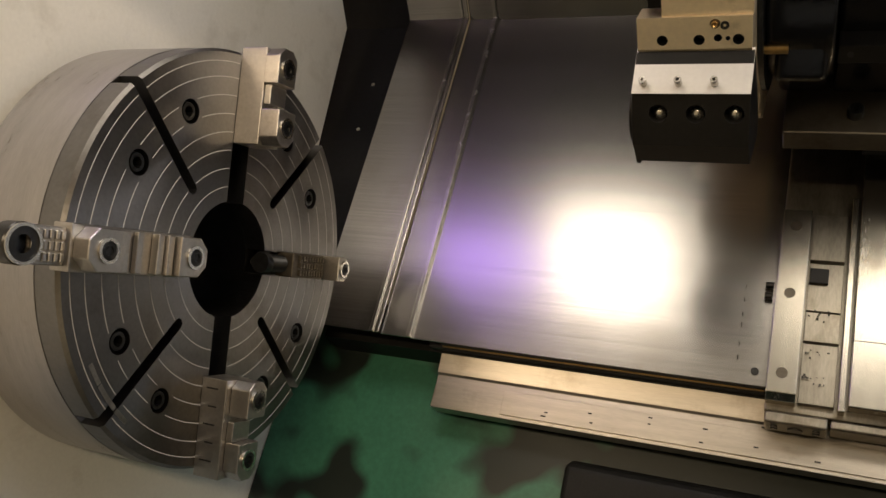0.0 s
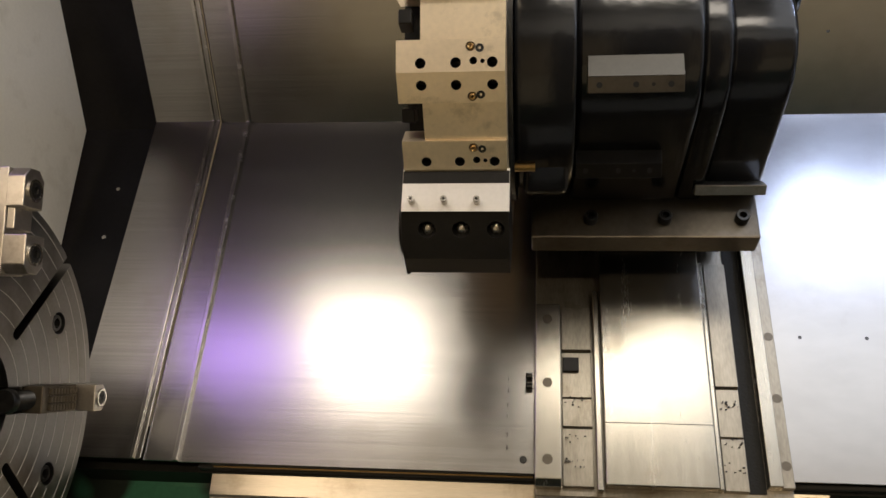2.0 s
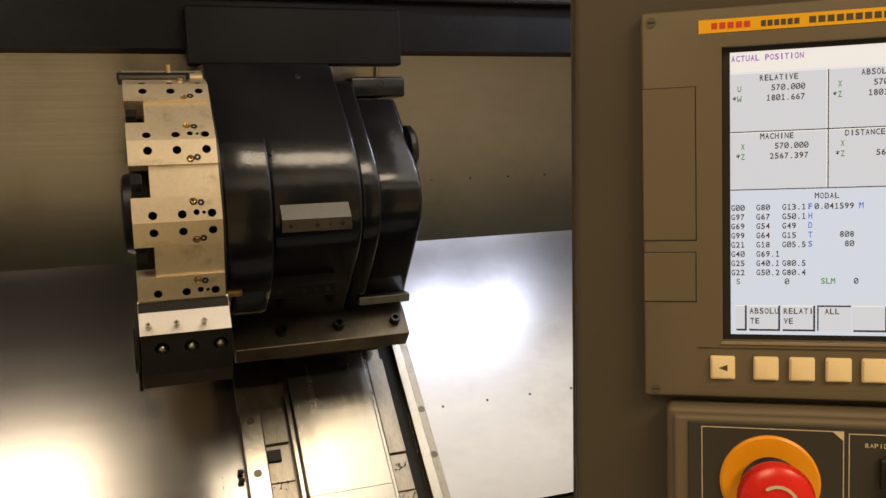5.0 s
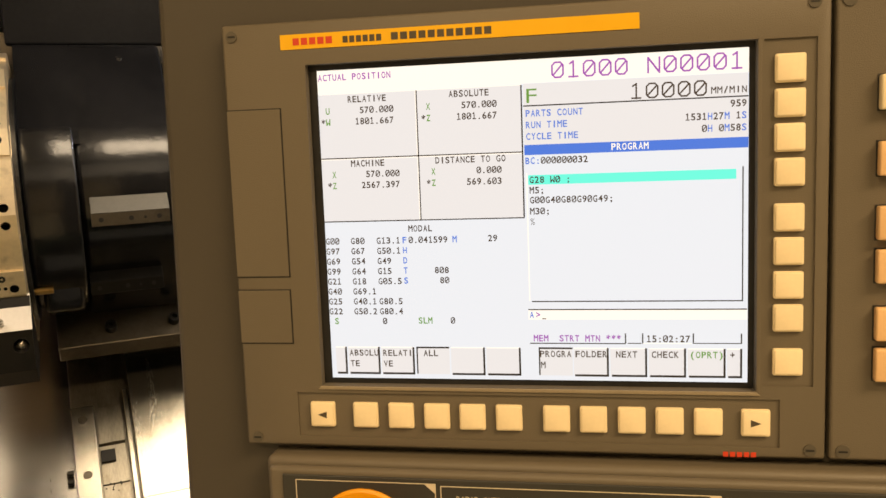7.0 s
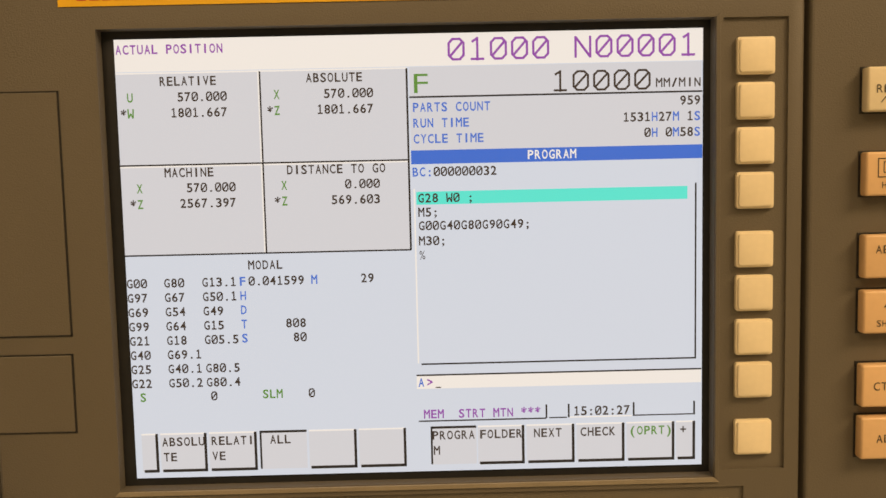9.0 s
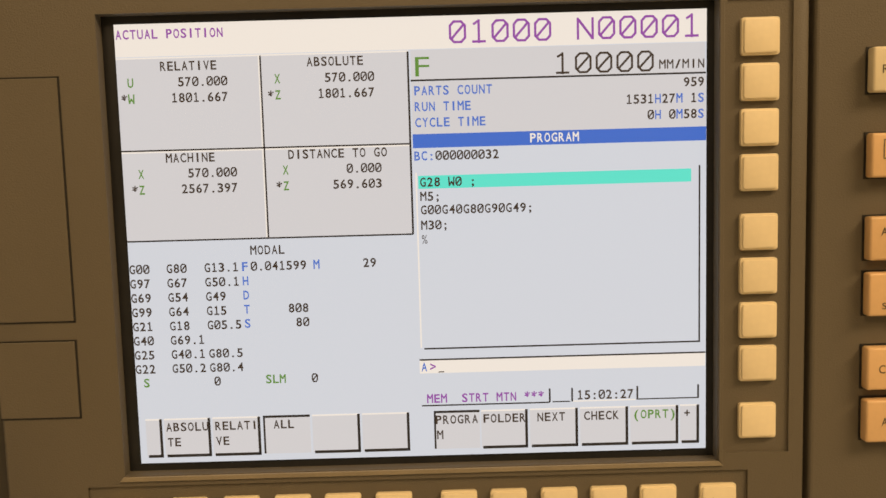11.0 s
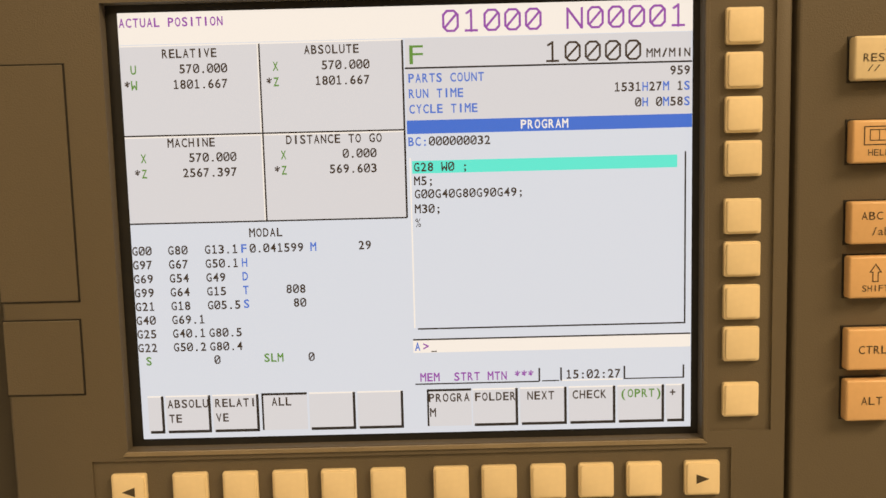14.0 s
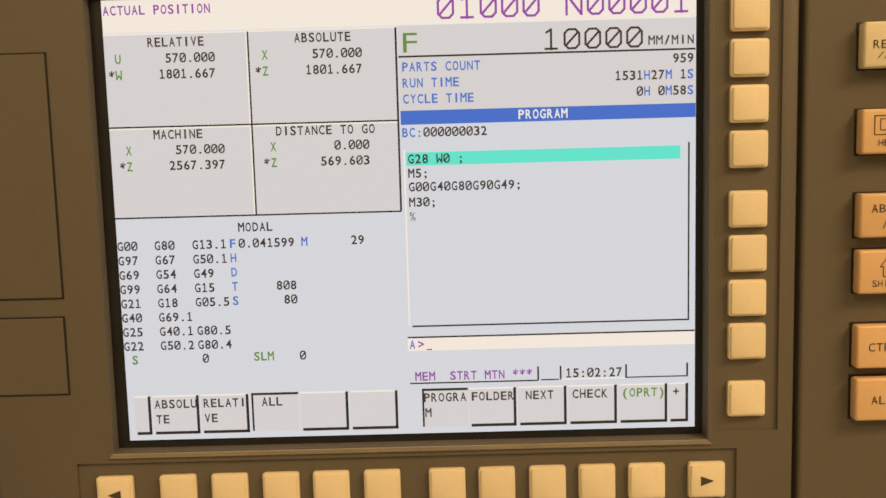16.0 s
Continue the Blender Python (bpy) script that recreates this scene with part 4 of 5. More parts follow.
part("side_panel", prism([(-0.1455, -1.66), (-0.1185, 0.58), (-0.1170, 0.58), (-0.1435, -1.66)], -0.125, -0.022, axis="z"), "cabinet", cabinet)
part("plinth", box((-0.11, -1.775, -0.13), (0.68, -1.70, -0.03), 0.004), "black_plastic", cabinet, "black recessed plinth")
part("lower_door", box((-0.10, -1.66, -0.0125), (0.66, -0.52, -0.0085), 0.002), "cabinet", cabinet)

unit = thing("cnc_display_unit", "olive-grey plastic machine control display with lit screen", "control panel", PANEL)
face = part("frame", box((-0.0655, -0.2890, -0.012), (0.3605, 0.0320, 0.0), 0.0022, 3), "panel", unit)


carve(face, [box((-0.0020, -0.2408, -0.02), (0.3142, 0.0004, 0.01)),
             box((-0.0222, -0.2814, -0.0016), (0.3305, -0.2466, 0.01)),
             box((0.3185, -0.2372, -0.0016), (0.3520, 0.0000, 0.01))])


def seam_frame(parent, u0, v0, u1, v1, t=0.0009, z=0.0004, sides="lrtb"):
    runs = {"l": (u0, v0, u0 + t, v1), "r": (u1 - t, v0, u1, v1), "b": (u0, v0, u1, v0 + t), "t": (u0, v1 - t, u1, v1)}
    for s in sides:
        a, b, c, d = runs[s]
        part("seam", box((a, b, z - 0.0009), (c, d, z)), "groove_dark", parent)


seam_frame(unit, -0.0653, -0.1570, -0.0222, -0.0300, sides="rtb")
seam_frame(unit, -0.0653, -0.2085, -0.0226, -0.1662, sides="rtb")
part("flap", box((-0.0650, -0.1562, 0.0), (-0.0232, -0.0308, 0.0008), 0.0004), "panel", unit)
part("flap", box((-0.0650, -0.2077, 0.0), (-0.0236, -0.1670, 0.0008), 0.0004), "panel", unit)
part("key_bed", box((-0.0218, -0.2810, -0.006), (0.3301, -0.2470, -0.0017)), "panel_dark", unit)
part("key_bed", box((0.3188, -0.2368, -0.006), (0.3517, -0.0004, -0.0017)), "panel_dark", unit)
part("gasket", box((-0.0020, -0.2408, -0.0118), (0.3142, 0.0004, -0.0075)), "black_plastic", unit)
part("bezel_lip", prism([(-0.0046, -0.2438), (0.3172, -0.2438), (0.3146, -0.2412), (-0.0024, -0.2412)], 0.0, 0.0012, axis="z", bev=0.0003), "panel_edge", unit, "worn pale bezel edge")
part("bezel_lip", prism([(0.3144, 0.0006), (0.3168, 0.0024), (0.3168, -0.2432), (0.3146, -0.2408)], 0.0, 0.0012, axis="z", bev=0.0003), "panel", unit)
for u_, v_ in ((-0.0575, 0.0235), (0.3500, 0.0225), (-0.0565, -0.2830), (0.3505, -0.2825)):
    part("corner_screw", disc(0.0042, 0.0, 0.0008, Matrix.Translation((u_, v_, 0)), 18), "panel_dark", unit)
    part("screw_slot", box((u_ - 0.0028, v_ - 0.0006, 0.0008), (u_ + 0.0028, v_ + 0.0006, 0.0011)), "groove_dark", unit)
label = part("label_strip", box((-0.0198, 0.0118, 0.0), (0.2376, 0.0226, 0.0005)), "yellow", unit, "yellow name strip")


def bars(parent, u0, v0, u1, v1, n, mat, z, gap=0.25):
    w = (u1 - u0) / n
    for k in range(n):
        part("print_bar", box((u0 + w * k, v0, z), (u0 + w * (k + 1 - gap), v1, z + 0.0002)), mat, parent)


bars(label, -0.0100, 0.0147, 0.0215, 0.0197, 5, "red_ink", 0.0005)
bars(label, 0.0280, 0.0145, 0.0580, 0.0192, 6, "ink", 0.0005)
bars(label, 0.0640, 0.0145, 0.1380, 0.0197, 11, "ink", 0.0005)
bars(unit, 0.2925, -0.2885, 0.3160, -0.2850, 5, "red_ink", 0.0001)


def rounded(w, h, rad, seg=5):
    """The outline of a rectangle with round corners."""
    pts = []
    for cx, cy, a0 in ((w / 2 - rad, h / 2 - rad, 0), (-w / 2 + rad, h / 2 - rad, 90), (-w / 2 + rad, -h / 2 + rad, 180), (w / 2 - rad, -h / 2 + rad, 270)):
        pts += [(cx + rad * math.cos(radians(a0 + 90 * q / seg)), cy + rad * math.sin(radians(a0 + 90 * q / seg))) for q in range(seg + 1)]
    return pts


def key_mesh(w, h, rise):
    """A key cap: a low skirt and a slightly smaller, rounded pad."""
    bm = prism(rounded(w, h, 0.0016), 0.0, rise * 0.72, axis="z", bev=0.0006, seg=2)
    return join(bm, prism(rounded(w * 0.90, h * 0.90, 0.0016), rise * 0.60, rise, axis="z", bev=0.0007, seg=2))


def key_row(name, centres, w, h, rise, z, mat, parent, first_label):
    first = None
    made = []
    for c in centres:
        if first is None:
            first = part(name, key_mesh(w, h, rise), mat, parent, first_label, True)
            first.location = (c[0], c[1], z)
            o = first
        else:
            o = share(name, first, parent, (c[0], c[1], z))
        made.append(o)
    return made


ROW_U = [-0.0022 + (u + 0.0004) * 0.9855 for u in (-0.0004, 0.0340, 0.0621, 0.0900, 0.1173, 0.1450, 0.1803, 0.2072, 0.2347, 0.2615, 0.2884, 0.3208)]
row = key_row("soft_key", [(u, -0.2634, 0) for i, u in enumerate(ROW_U)], 0.0195, 0.0195, 0.0042, -0.0017, "key", unit, "blank cream plastic soft key")
COL_V = [-0.0196 + (v + 0.0174) * 0.974 for v in (-0.0174, -0.0409, -0.0645, -0.0882, -0.1197, -0.1434, -0.1674, -0.1910, -0.2227)]
key_row("soft_key", [(0.3350, v, 0) for v in COL_V], 0.0197, 0.0190, 0.0042, -0.0017, "key", unit, "blank cream plastic soft key")


def triangle(u, v, size, direction, z, mat, parent):
    bm = bmesh.new()
    s = size
    bm.faces.new([bm.verts.new(p) for p in ((u - direction * s, v + s * 0.75, z), (u - direction * s, v - s * 0.75, z), (u + direction * s, v, z))])
    return part("arrow", bm, mat, parent)


triangle(0.0, 0.0, 0.0036, -1, 0.00435, "ink", row[0])
triangle(0.0, 0.0, 0.0036, 1, 0.00435, "ink", row[-1])

# screen
screen = part("screen", box((0.0050, -0.2362, -0.0080), (0.3098, -0.0040, -0.0060)), "lcd", unit, "lit white and blue text display")
Z0 = -0.0060


def patch(u0, v0, u1, v1, mat, level=1, name="field"):
    """A field of the display, in millimetres from the screen's corner."""
    z = Z0 + 0.00012 * level
    return part(name, box((u0 / 1000, v0 / 1000, z - 0.0003), (u1 / 1000, v1 / 1000, z)), mat, screen)


GLYPHS = {}


def glyph(ch, bold):
    """A letter of the built-in font as vertices and faces, centred in a box of 1 by 1."""
    key = (ch, bold)
    if key not in GLYPHS:
        cu = bpy.data.curves.new("glyph", "FONT")
        cu.body, cu.offset, cu.resolution_u = ch, bold, 3
        ob = bpy.data.objects.new("glyph", cu)
        scene.collection.objects.link(ob)
        me = bpy.data.meshes.new_from_object(ob.evaluated_get(bpy.context.evaluated_depsgraph_get()))
        vs = [(v.co.x, v.co.y) for v in me.vertices]
        fs = [tuple(p.vertices) for p in me.polygons]
        bpy.data.objects.remove(ob)
        bpy.data.curves.remove(cu)
        bpy.data.meshes.remove(me)
        GLYPHS[key] = (vs, fs)
    return GLYPHS[key]


STROKES = {"1": (((-0.24, 0.32), (0.0, 0.46)), ((0.0, 0.5), (0.0, -0.5)), ((-0.30, -0.45), (0.30, -0.45))),
           "0": (((-0.17, 0.45), (0.17, 0.45)), ((0.17, 0.45), (0.35, 0.27)), ((0.35, 0.27), (0.35, -0.27)), ((0.35, -0.27), (0.17, -0.45)), ((0.17, -0.45), (-0.17, -0.45)),
                 ((-0.17, -0.45), (-0.35, -0.27)), ((-0.35, -0.27), (-0.35, 0.27)), ((-0.35, 0.27), (-0.17, 0.45)), ((-0.28, -0.30), (0.28, 0.30))),
           "W": (((-0.36, 0.5), (-0.30, -0.5)), ((-0.30, -0.46), (0.0, 0.0)), ((0.0, 0.0), (0.30, -0.46)), ((0.30, -0.5), (0.36, 0.5))),
           "M": (((-0.34, 0.5), (-0.34, -0.5)), ((-0.34, 0.46), (0.0, 0.0)), ((0.0, 0.0), (0.34, 0.46)), ((0.34, 0.5), (0.34, -0.5)))}
NARROW = set("1I.,;:'|!()")


def lettering(s, u, v, height, pitch, mat, parent, z, align="l", bold=0.020, mono=True, slash=True, name="text"):
    """One line of writing as a flat mesh; u, v: its left, middle or right end and its mid-height, in millimetres."""
    verts, faces = [], []
    width = pitch * len(s)
    x0 = {"l": u, "c": u - width / 2, "r": u - width}[align]
    sc = height / 0.70
    for k, ch in enumerate(s):
        if ch == " ":
            continue
        if slash and ch in STROKES:
            cx, t = x0 + pitch * (k + 0.5), height * (0.052 if height > 8 else 0.078)
            for (ax, ay), (bx, by) in STROKES[ch]:
                a, b = Vector((cx + ax * pitch, v + ay * height)), Vector((cx + bx * pitch, v + by * height))
                d = (b - a).normalized() * t
                base = len(verts)
                for q in (a - d * 0.4 + Vector((-d.y, d.x)), a - d * 0.4 - Vector((-d.y, d.x)), b + d * 0.4 - Vector((-d.y, d.x)), b + d * 0.4 + Vector((-d.y, d.x))):
                    verts.append((q.x / 1000, q.y / 1000, z))
                faces.append((base, base + 1, base + 2, base + 3))
            continue
        vs, fs = glyph(ch, 0.0 if ch == "%" else bold)
        if not vs:
            continue
        lo, hi = min(p[0] for p in vs), max(p[0] for p in vs)
        w = max(hi - lo, 1e-4)
        goal = pitch * 0.80
        sx = min(goal / w, sc * 1.4) if ch not in NARROW else min(sc * 1.1, goal / w)
        cx = x0 + pitch * (k + 0.5)
        base = len(verts)
        for p in vs:
            verts.append(((cx + (p[0] - (lo + hi) / 2) * sx) / 1000, (v + (p[1] - 0.35) * sc) / 1000, z))
        faces += [tuple(base + i for i in f) for f in fs]
    me = bpy.data.meshes.new(name)
    me.from_pydata(verts, [], faces)
    me.materials.append(M[mat])
    ob = new(name, me)
    ob.parent = parent
    return ob


ZT = Z0 + 0.0007
PT = 3.72


def line(s, u, v, mat="lcd_text", align="l", height=4.6, pitch=PT):
    return lettering(s, u, v, height, pitch, mat, screen, ZT, align)


patch(5.0, -20.6, 309.8, -4.0, "lcd_light", 1, "title_bar")
line("ACTUAL POSITION", 5.5, -9.3, "lcd_violet")
lettering("01000 N00001", 176.0, -12.4, 11.5, 10.95, "lcd_violet", screen, ZT, bold=-0.004)
patch(5.0, -116.0, 155.6, -21.6, "lcd_grey", 1)
for a, b, c, d in ((79.0, -116, 79.8, -21.6), (155.0, -116, 156.0, -21.6), (5, -69.2, 155.6, -68.4), (5, -116.4, 155.6, -115.6)):
    patch(a, b, c, d, "lcd_black", 3, "rule")
for a, b, c, d in ((78.2, -116, 79.0, -21.6), (5, -70.0, 155.6, -69.2), (5, -21.8, 155.6, -21.0)):
    patch(a, b, c, d, "lcd_light", 2, "rule")
for s, u, v in (("RELATIVE", 42.3, -25.7), ("ABSOLUTE", 117.9, -25.4), ("MACHINE", 40.8, -72.8), ("DISTANCE TO GO", 117.5, -72.6), ("MODAL", 78.6, -122.1)):
    line(s, u, v, align="c")
for u, v, a, x, z in ((0, 0, "UW", "570.000", "1801.667"), (75.8, 0.2, "XZ", "570.000", "1801.667"), (2.6, -47.0, "XZ", "570.000", "2567.397"), (78.0, -46.8, "XZ", "0.000", "569.603")):
    line(a[0], 10.2 + u, -33.8 + v, "lcd_green")
    line("*", 6.6 + u, -42.3 + v)
    line(a[1], 10.2 + u, -42.0 + v, "lcd_green")
    line(x, 62.3 + u, -33.8 + v, align="r")
    line(z, 62.3 + u, -41.9 + v, align="r")
MODAL = (("G00", "G80", "G13.1"), ("G97", "G67", "G50.1"), ("G69", "G54", "G49"), ("G99", "G64", "G15"), ("G21", "G18", "G05.5"), ("G40", "G69.1", ""), ("G25", "G40.1", "G80.5"), ("G22", "G50.2", "G80.4"))
for k, three in enumerate(MODAL):
    for u, s in zip((5.0, 24.6, 44.6), three):
        line(s, u, -130.7 - 7.66 * k)
for k, ch in enumerate("FHDTS"):
    line(ch, 64.4, -130.6 - 7.6 * k, "lcd_blue")
line("0.041599", 69.2, -130.6)
line("M", 102.2, -130.5, "lcd_blue")
line("29", 128.4, -130.3)
line("808", 99.2, -153.4, align="r")
line("80", 99.2, -161.0, align="r")
line("S", 9.0, -191.8, "lcd_green")
line("0", 46.8, -191.8)
line("SLM", 74.2, -191.4, "lcd_green")
line("0", 98.8, -191.4)
patch(157.0, -36.0, 309.0, -21.0, "lcd_grey", 1)
patch(156.6, -36.9, 309.4, -36.0, "lcd_black", 3, "rule")
lettering("F", 157.6, -29.4, 10.2, 10.5, "lcd_green", screen, ZT, bold=-0.004)
lettering("10000", 283.4, -29.8, 10.6, 10.7, "lcd_text", screen, ZT, "r", bold=-0.004)
line("MM/MIN", 308.8, -31.6, align="r", pitch=4.0, height=4.4)
patch(157.0, -64.0, 309.4, -37.0, "lcd_grey", 1)
for k, (s, val) in enumerate((("PARTS COUNT", "959"), ("RUN TIME", "1531H27M 1S"), ("CYCLE TIME", "0H 0M58S"))):
    line(s, 158.0, -41.7 - 8.15 * k, "lcd_blue")
    digits = "".join(c if c.isdigit() or c == " " else " " for c in val)
    units = "".join(c if c in "HMS" else " " for c in val)
    line(digits, 308.6, -40.9 - 8.15 * k, align="r")
    line(units, 308.6, -40.9 - 8.15 * k, "lcd_blue", align="r")
patch(156.8, -71.2, 309.6, -64.0, "lcd_bar", 2, "program_bar")
line("PROGRAM", 230.5, -67.4, "lcd_light", "c")
line("BC:", 157.0, -75.2, "lcd_blue")
line("000000032", 168.2, -75.2)
patch(159.0, -92.4, 301.8, -85.6, "lcd_cyan", 2, "cursor_line")
for s, v in (("G28 W0 ;", -88.9), ("M5;", -96.3), ("G00G40G80G90G49;", -103.4), ("M30;", -111.4), ("%", -118.9)):
    line(s, 159.6, v)
patch(159.6, -177.9, 306.6, -177.1, "lcd_black", 3, "rule")
patch(305.8, -177.9, 306.6, -84.0, "lcd_black", 3, "rule")
patch(157.6, -177.0, 158.4, -84.0, "lcd_light", 2, "rule")
patch(156.8, -190.9, 309.4, -183.9, "lcd_light", 2, "input_line")
patch(156.8, -183.9, 309.4, -183.1, "lcd_black", 3, "rule")
line("A", 157.4, -187.2, "lcd_blue")
line(">", 162.0, -187.2, "lcd_violet")
line("_", 166.4, -187.2)
line("MEM  STRT MTN ***", 160.0, -204.6, "lcd_violet")
line("15:02:27", 240.4, -204.8, height=4.8, pitch=3.85)
for u in (225.6, 237.6, 272.6, 305.2):
    patch(u, -208.4, u + 0.9, -201.0, "lcd_black", 3, "rule")
patch(157.4, -208.9, 226.0, -208.2, "lcd_black", 3, "rule")
patch(227.5, -208.6, 237.0, -208.0, "lcd_black", 3, "rule")
patch(238.5, -208.6, 272.0, -208.0, "lcd_light", 3, "rule")
patch(273.5, -208.4, 306.0, -207.8, "lcd_black", 3, "rule")
SOFT = [(8.6, 17.4, "", ""), (18.6, 43.4, "ABSOLU", "TE"), (44.6, 70.2, "RELATI", "VE"), (71.8, 97.0, "ALL", ""), (98.2, 123.8, "", ""), (125.0, 150.4, "", ""),
        (163.6, 188.2, "PROGRA", "M"), (189.0, 214.0, "FOLDER", ""), (215.2, 241.0, "NEXT", ""), (242.2, 268.0, "CHECK", ""), (269.2, 295.0, "(OPRT)", ""), (296.0, 306.2, "+", "")]
for k, (a, b, s, s2) in enumerate(SOFT):
    pressed = s in ("ALL", "PROGRA")
    soft = patch(a, -232.6, b, -211.8, "lcd_grey", 1, "soft_key_field")
    if pressed:
        patch(a, -212.8, b, -211.6, "lcd_black", 3, "shade")
        patch(a, -232.4, a + 1.0, -211.8, "lcd_black", 3, "shade")
    else:
        patch(b - 1.4, -232.8, b, -212.0, "lcd_black", 3, "shade")
        patch(a + 0.8, -233.1, b, -231.6, "lcd_black", 3, "shade")
        patch(a, -212.6, b - 1.0, -211.8, "lcd_light", 2, "shine")
    if s:
        centre = s in ("ALL", "NEXT", "CHECK", "+")
        mat = "lcd_green" if s == "(OPRT)" else "lcd_text"
        line(s, (a + b) / 2 - (1.5 if centre else 0), -216.3, mat, "c", pitch=3.9)
        if s2:
            line(s2, a + 1.2, -224.6, pitch=3.9)

# key unit on the right
pad = thing("key_unit", "olive-grey plastic keypad unit beside the display", "keypad", PANEL)
part("frame", box((0.3632, -0.2890, -0.012), (0.60, 0.0320, 0.0), 0.0022, 3), "panel", pad)
for u_, v_ in ((0.3715, 0.0228), (0.3720, -0.2828)):
    part("corner_screw", disc(0.0048, 0.0, 0.0008, Matrix.Translation((u_, v_, 0)), 18), "panel_dark", pad)
    part("screw_slot", box((u_ - 0.003, v_ - 0.0006, 0.0008), (u_ + 0.003, v_ + 0.0006, 0.0011)), "groove_dark", pad)
LEGENDS = (("RESET", -0.0385, "key"), ("HELP", -0.0815, "key_tan"), ("ABC", -0.1240, "key_tan"), ("SHIFT", -0.1530, "key_tan"), ("CTRL", -0.1920, "key_tan"), ("ALT", -0.2200, "key_tan"))
for word, v_, mat in LEGENDS:
    part("key_well", box((0.3890, v_ - 0.0120, 0.0), (0.4174, v_ + 0.0120, 0.0006)), "groove_dark", pad)
    k_ = part("key", bevel(prism([(0.0, -0.0113), (0.0275, -0.0113), (0.0275, 0.0113), (0.0, 0.0113)], 0.0, 0.0072, axis="z"), 0.0014, 3), mat, pad, "tan plastic key with printed legend", True)
    k_.location = (0.3895, v_, 0.0004)
    zz = 0.0074
    if word == "RESET":
        lettering("RESET", 13.8, 0.2, 4.2, 3.9, "ink", k_, zz, "c", 0.0, slash=False)
        for a, b in ((6.5, -6.8), (10.0, -6.8), (15.5, 4.0), (19.0, 4.0)):
            part("stroke", prism([(a / 1000, b / 1000), (a / 1000 + 0.0006, b / 1000), (a / 1000 + 0.0032, b / 1000 + 0.0032), (a / 1000 + 0.0026, b / 1000 + 0.0032)], zz, zz + 0.0001, axis="z"), "ink", k_)
    elif word == "HELP":
        lettering("HELP", 13.8, -5.6, 3.4, 3.0, "ink", k_, zz, "c", 0.0)
        seam = ((0.0058, -0.0018, 0.0218, -0.0013), (0.0058, 0.0076, 0.0218, 0.0081), (0.0058, -0.0018, 0.0063, 0.0081), (0.0213, -0.0018, 0.0218, 0.0081),
                (0.0088, 0.0005, 0.0188, 0.0009), (0.0088, 0.0060, 0.0188, 0.0064), (0.0088, 0.0005, 0.0092, 0.0064), (0.0184, 0.0005, 0.0188, 0.0064), (0.0136, 0.0005, 0.0140, 0.0064))
        for a, b, c, d in seam:
            part("stroke", box((a, b, zz - 0.0001), (c, d, zz)), "ink", k_)
    elif word == "ABC":
        lettering("ABC", 11.2, 3.8, 4.2, 4.0, "ink", k_, zz, "c", 0.0)
        lettering("/abc", 17.5, -4.4, 4.2, 3.3, "ink", k_, zz, "c", 0.0)
    elif word == "SHIFT":
        lettering("SHIFT", 13.8, -5.8, 3.4, 2.9, "ink", k_, zz, "c", 0.0)
        tip = [(-0.0014, -0.0022), (0.0014, -0.0022), (0.0014, 0.0028), (0.0030, 0.0028), (0.0, 0.0070), (-0.0030, 0.0028), (-0.0014, 0.0028)]
        bm = bmesh.new()
        for (ax, ay), (bx, by) in zip(tip, tip[1:] + tip[:1]):
            d = Vector((bx - ax, by - ay)).normalized() * 0.00022
            bm.faces.new([bm.verts.new((0.0138 + px, py, zz)) for px, py in ((ax - d.x - d.y, ay - d.y + d.x), (ax - d.x + d.y, ay - d.y - d.x), (bx + d.x + d.y, by + d.y - d.x), (bx + d.x - d.y, by + d.y + d.x))])
        part("arrow", bm, "ink", k_)
    else:
        lettering(word, 13.6, 0.0, 4.4, 4.0, "ink", k_, zz, "c", 0.0)

# operator panel below
ops = thing("operator_panel", "dark slate operator panel with red emergency stop button", "control panel", PANEL @ pose(0.002, -0.0015, -0.009))
part("tray", box((-0.0500, -0.4700, -0.012), (0.62, -0.2935, 0.018), 0.006, 4), "panel", ops, smooth=True)
part("rim", box((-0.0450, -0.4650, 0.018), (0.62, -0.2985, 0.026), 0.004, 4), "panel", ops, smooth=True)
part("membrane", box((-0.0330, -0.4600, 0.026), (0.62, -0.3035, 0.028), 0.0008), "slate", ops)


def print_rect(u0, u1, v_top, v_bot):
    for a, b, c, d in ((u0, v_top - 0.0006, u1, v_top), (u0, v_bot, u0 + 0.0006, v_top), (u1 - 0.0006, v_bot, u1, v_top)):
        part("printed_line", box((a, b, 0.0279), (c, d, 0.0283)), "cream_ink", ops)
    part("printed_corner", prism([(u1 - 0.009, v_top), (u1, v_top), (u1, v_top - 0.008)], 0.0279, 0.0284, axis="z"), "cream_ink", ops)


print_rect(-0.0225, 0.0855, -0.3070, -0.4590)
print_rect(0.0890, 0.2870, -0.3085, -0.4590)
print_rect(0.2900, 0.4900, -0.3100, -0.4590)
EST = Matrix.Translation((0.030, -0.351, 0.028))
stop = part("emergency_stop", ring([(0.0, 0.0), (0.0385, 0.0), (0.0385, 0.0018), (0.0365, 0.0032), (0.022, 0.0032), (0.0, 0.003)], EST, 56, False), "orange", ops, "orange-yellow collar plate", True)
part("stem", ring([(0.0, 0.003), (0.0215, 0.003), (0.0235, 0.010), (0.0195, 0.016), (0.0175, 0.028), (0.0, 0.028)], EST, 40, False), "black_plastic", stop, "black stem", True)
part("mushroom", ring([(0.0, 0.026), (0.0215, 0.026), (0.0270, 0.030), (0.0285, 0.037), (0.0265, 0.044), (0.0200, 0.0485), (0.0, 0.0495)], EST, 48, False), "red", stop, "red mushroom button", True)
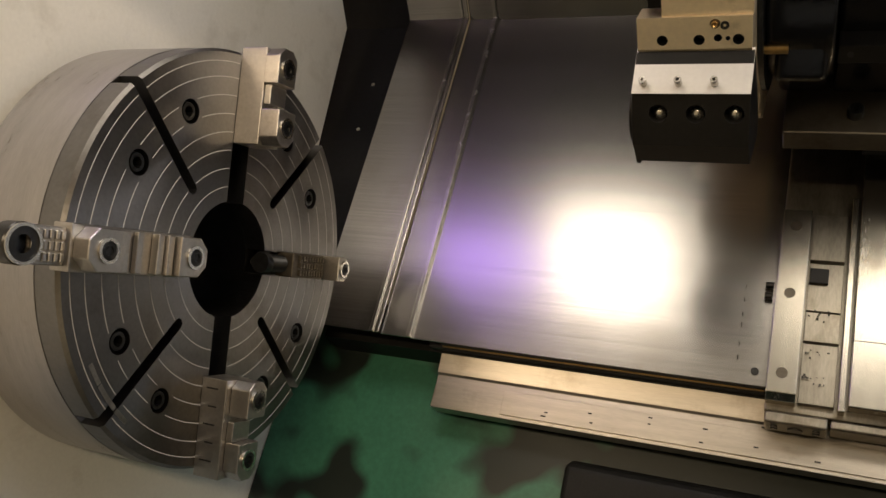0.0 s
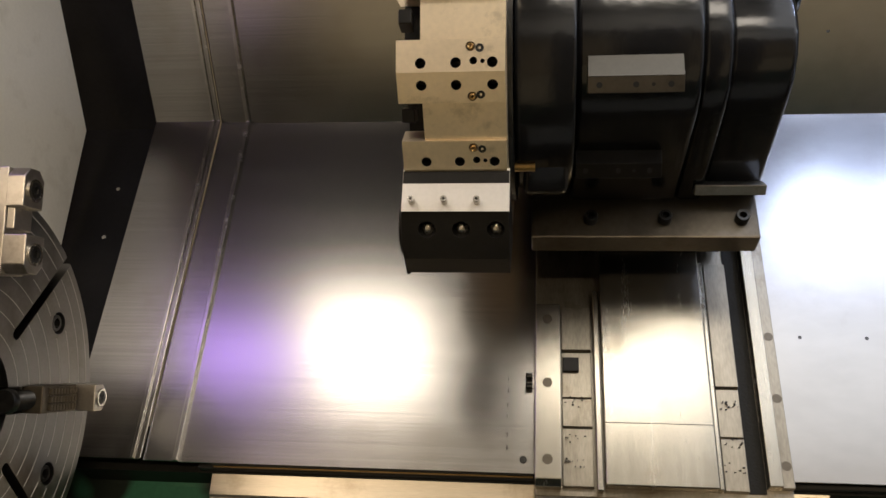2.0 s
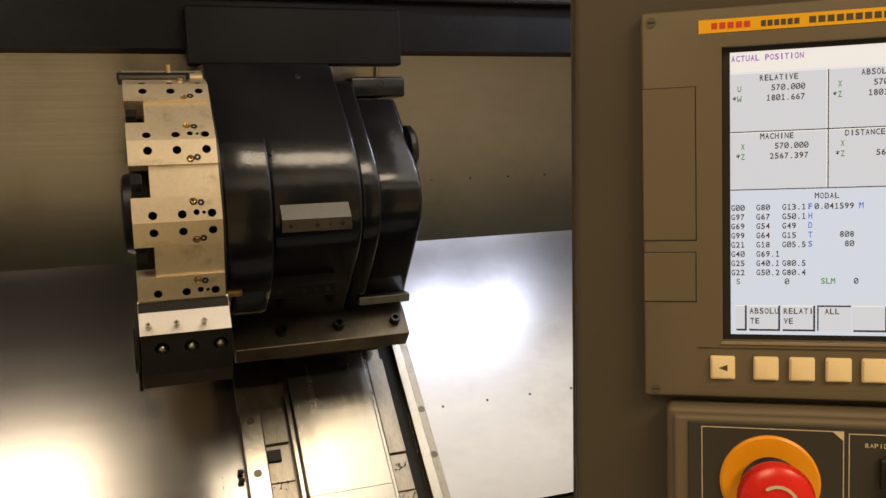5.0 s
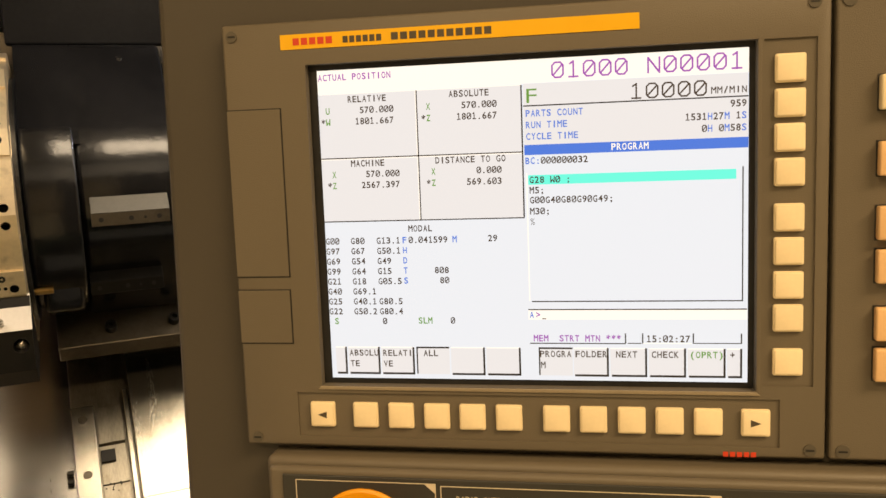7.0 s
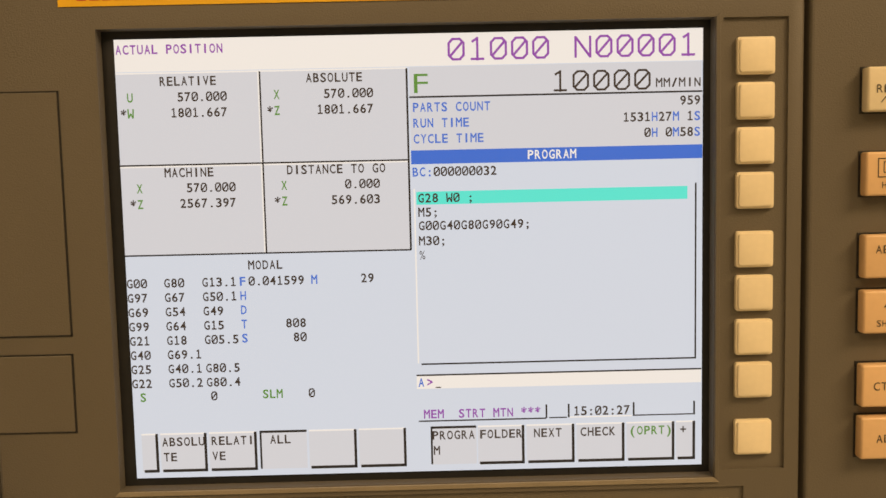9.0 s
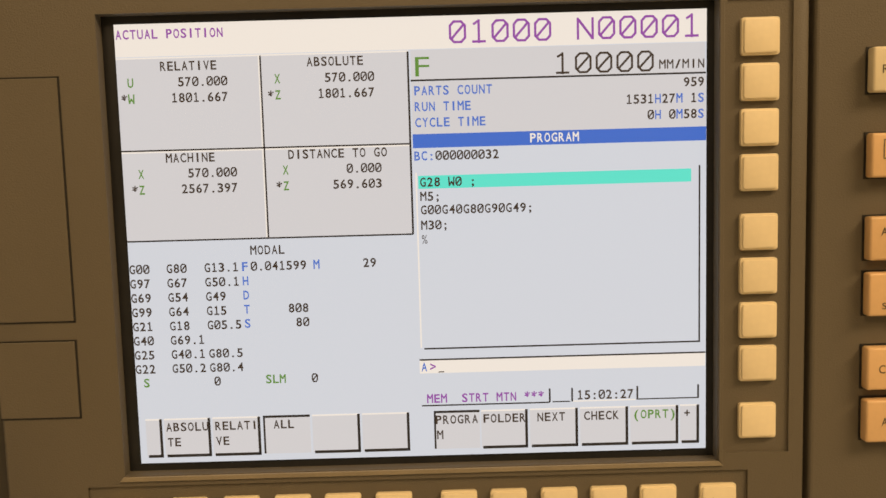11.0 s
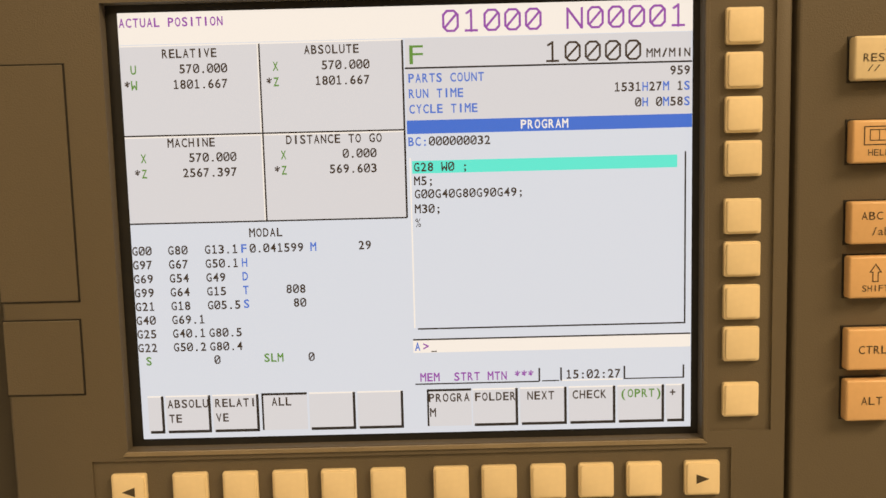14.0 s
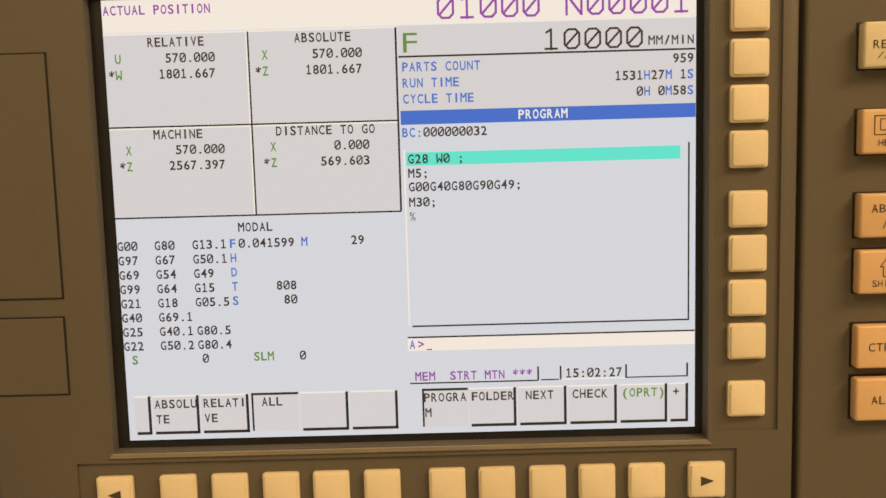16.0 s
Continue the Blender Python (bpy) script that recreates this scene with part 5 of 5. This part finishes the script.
for a0 in (20, 200):
    bm = bmesh.new()
    for k in range(9):
        aa, ab = radians(a0 + 12 * k), radians(a0 + 12 * (k + 1))
        bm.faces.new([bm.verts.new((0.030 + r * math.cos(a), -0.351 + r * math.sin(a), 0.0787)) for r, a in ((0.0125, aa), (0.0125, ab), (0.0150, ab), (0.0150, aa))])
    part("arrow_mark", bm, "cream_ink", stop)


def label_text(s, u, v, h=3.6, pitch=3.35):
    lettering(s, u, v, h, pitch, "cream_ink", ops, 0.0284, "c", 0.005, slash=False)


label_text("RAPID OVERRIDE", 124.0, -317.5)
label_text("ALARM", 319.0, -319.5)
label_text("CHUCKING", 354.5, -319.5)
label_text("LOW", 390.0, -319.5)
label_text("C", 268.5, -337.0, 4.0)


def push_button(u0, u1, v0, v1, lit=False):
    part("button_frame", box((u0, v0, 0.028), (u1, v1, 0.034), 0.002, 2), "black_plastic", ops)
    b = part("push_button", box((u0 + 0.0035, v0 + 0.0035, 0.034), (u1 - 0.0035, v1 - 0.0035, 0.037), 0.0012, 2), "panel_dark" if not lit else "cream_ink", ops)
    if lit:
        part("lamp", disc(0.0026, 0.037, 0.0376, Matrix.Translation((u0 + 0.009, v1 - 0.0075, 0)), 14), "led_white", b)
        part("legend", box((u0 + 0.007, v1 - 0.017, 0.037), (u1 - 0.007, v1 - 0.0155, 0.0372)), "ink", b)
    return b


for a, b in ((-0.3265, -0.3525), (-0.3590, -0.3850), (-0.3915, -0.4175)):
    push_button(0.1110, 0.1380, b, a, True)
for u_ in (0.1720, 0.2060, 0.2400):
    push_button(u_, u_ + 0.0285, -0.375, -0.3455)
part("dot", disc(0.0038, 0.028, 0.0286, Matrix.Translation((0.2600, -0.3370, 0)), 20), "black_plastic", ops)
target = part("datum_mark", ring([(0.0042, 0.0), (0.0050, 0.0), (0.0050, 0.0004), (0.0042, 0.0004)], Matrix.Translation((0.2430, -0.3365, 0.028)), 28), "cream_ink", ops)
part("datum_quarter", prism([(0.2430, -0.3365), (0.2472, -0.3365), (0.2460, -0.3395), (0.2430, -0.3407)], 0.028, 0.0284, axis="z"), "cream_ink", target)
part("datum_quarter", prism([(0.2430, -0.3365), (0.2388, -0.3365), (0.2400, -0.3335), (0.2430, -0.3323)], 0.028, 0.0284, axis="z"), "cream_ink", target)
for u_ in (0.319, 0.3545, 0.390):
    f_ = part("lamp_field", box((u_ - 0.006, -0.3345, 0.028), (u_ + 0.006, -0.3245, 0.0286), 0.0002), "cream_ink", ops)
    part("lamp_symbol", box((u_ - 0.0045, -0.3332, 0.0286), (u_ + 0.0045, -0.3258, 0.0288)), "slate", f_)
    part("lamp_symbol", box((u_ - 0.0015, -0.3318, 0.0288), (u_ + 0.0022, -0.3272, 0.0290)), "cream_ink", f_)
    part("indicator", box((u_ - 0.0075, -0.3405, 0.028), (u_ + 0.0075, -0.3372, 0.0292), 0.0012), "led_green" if abs(u_ - 0.3545) < 0.01 else "black_plastic", ops)
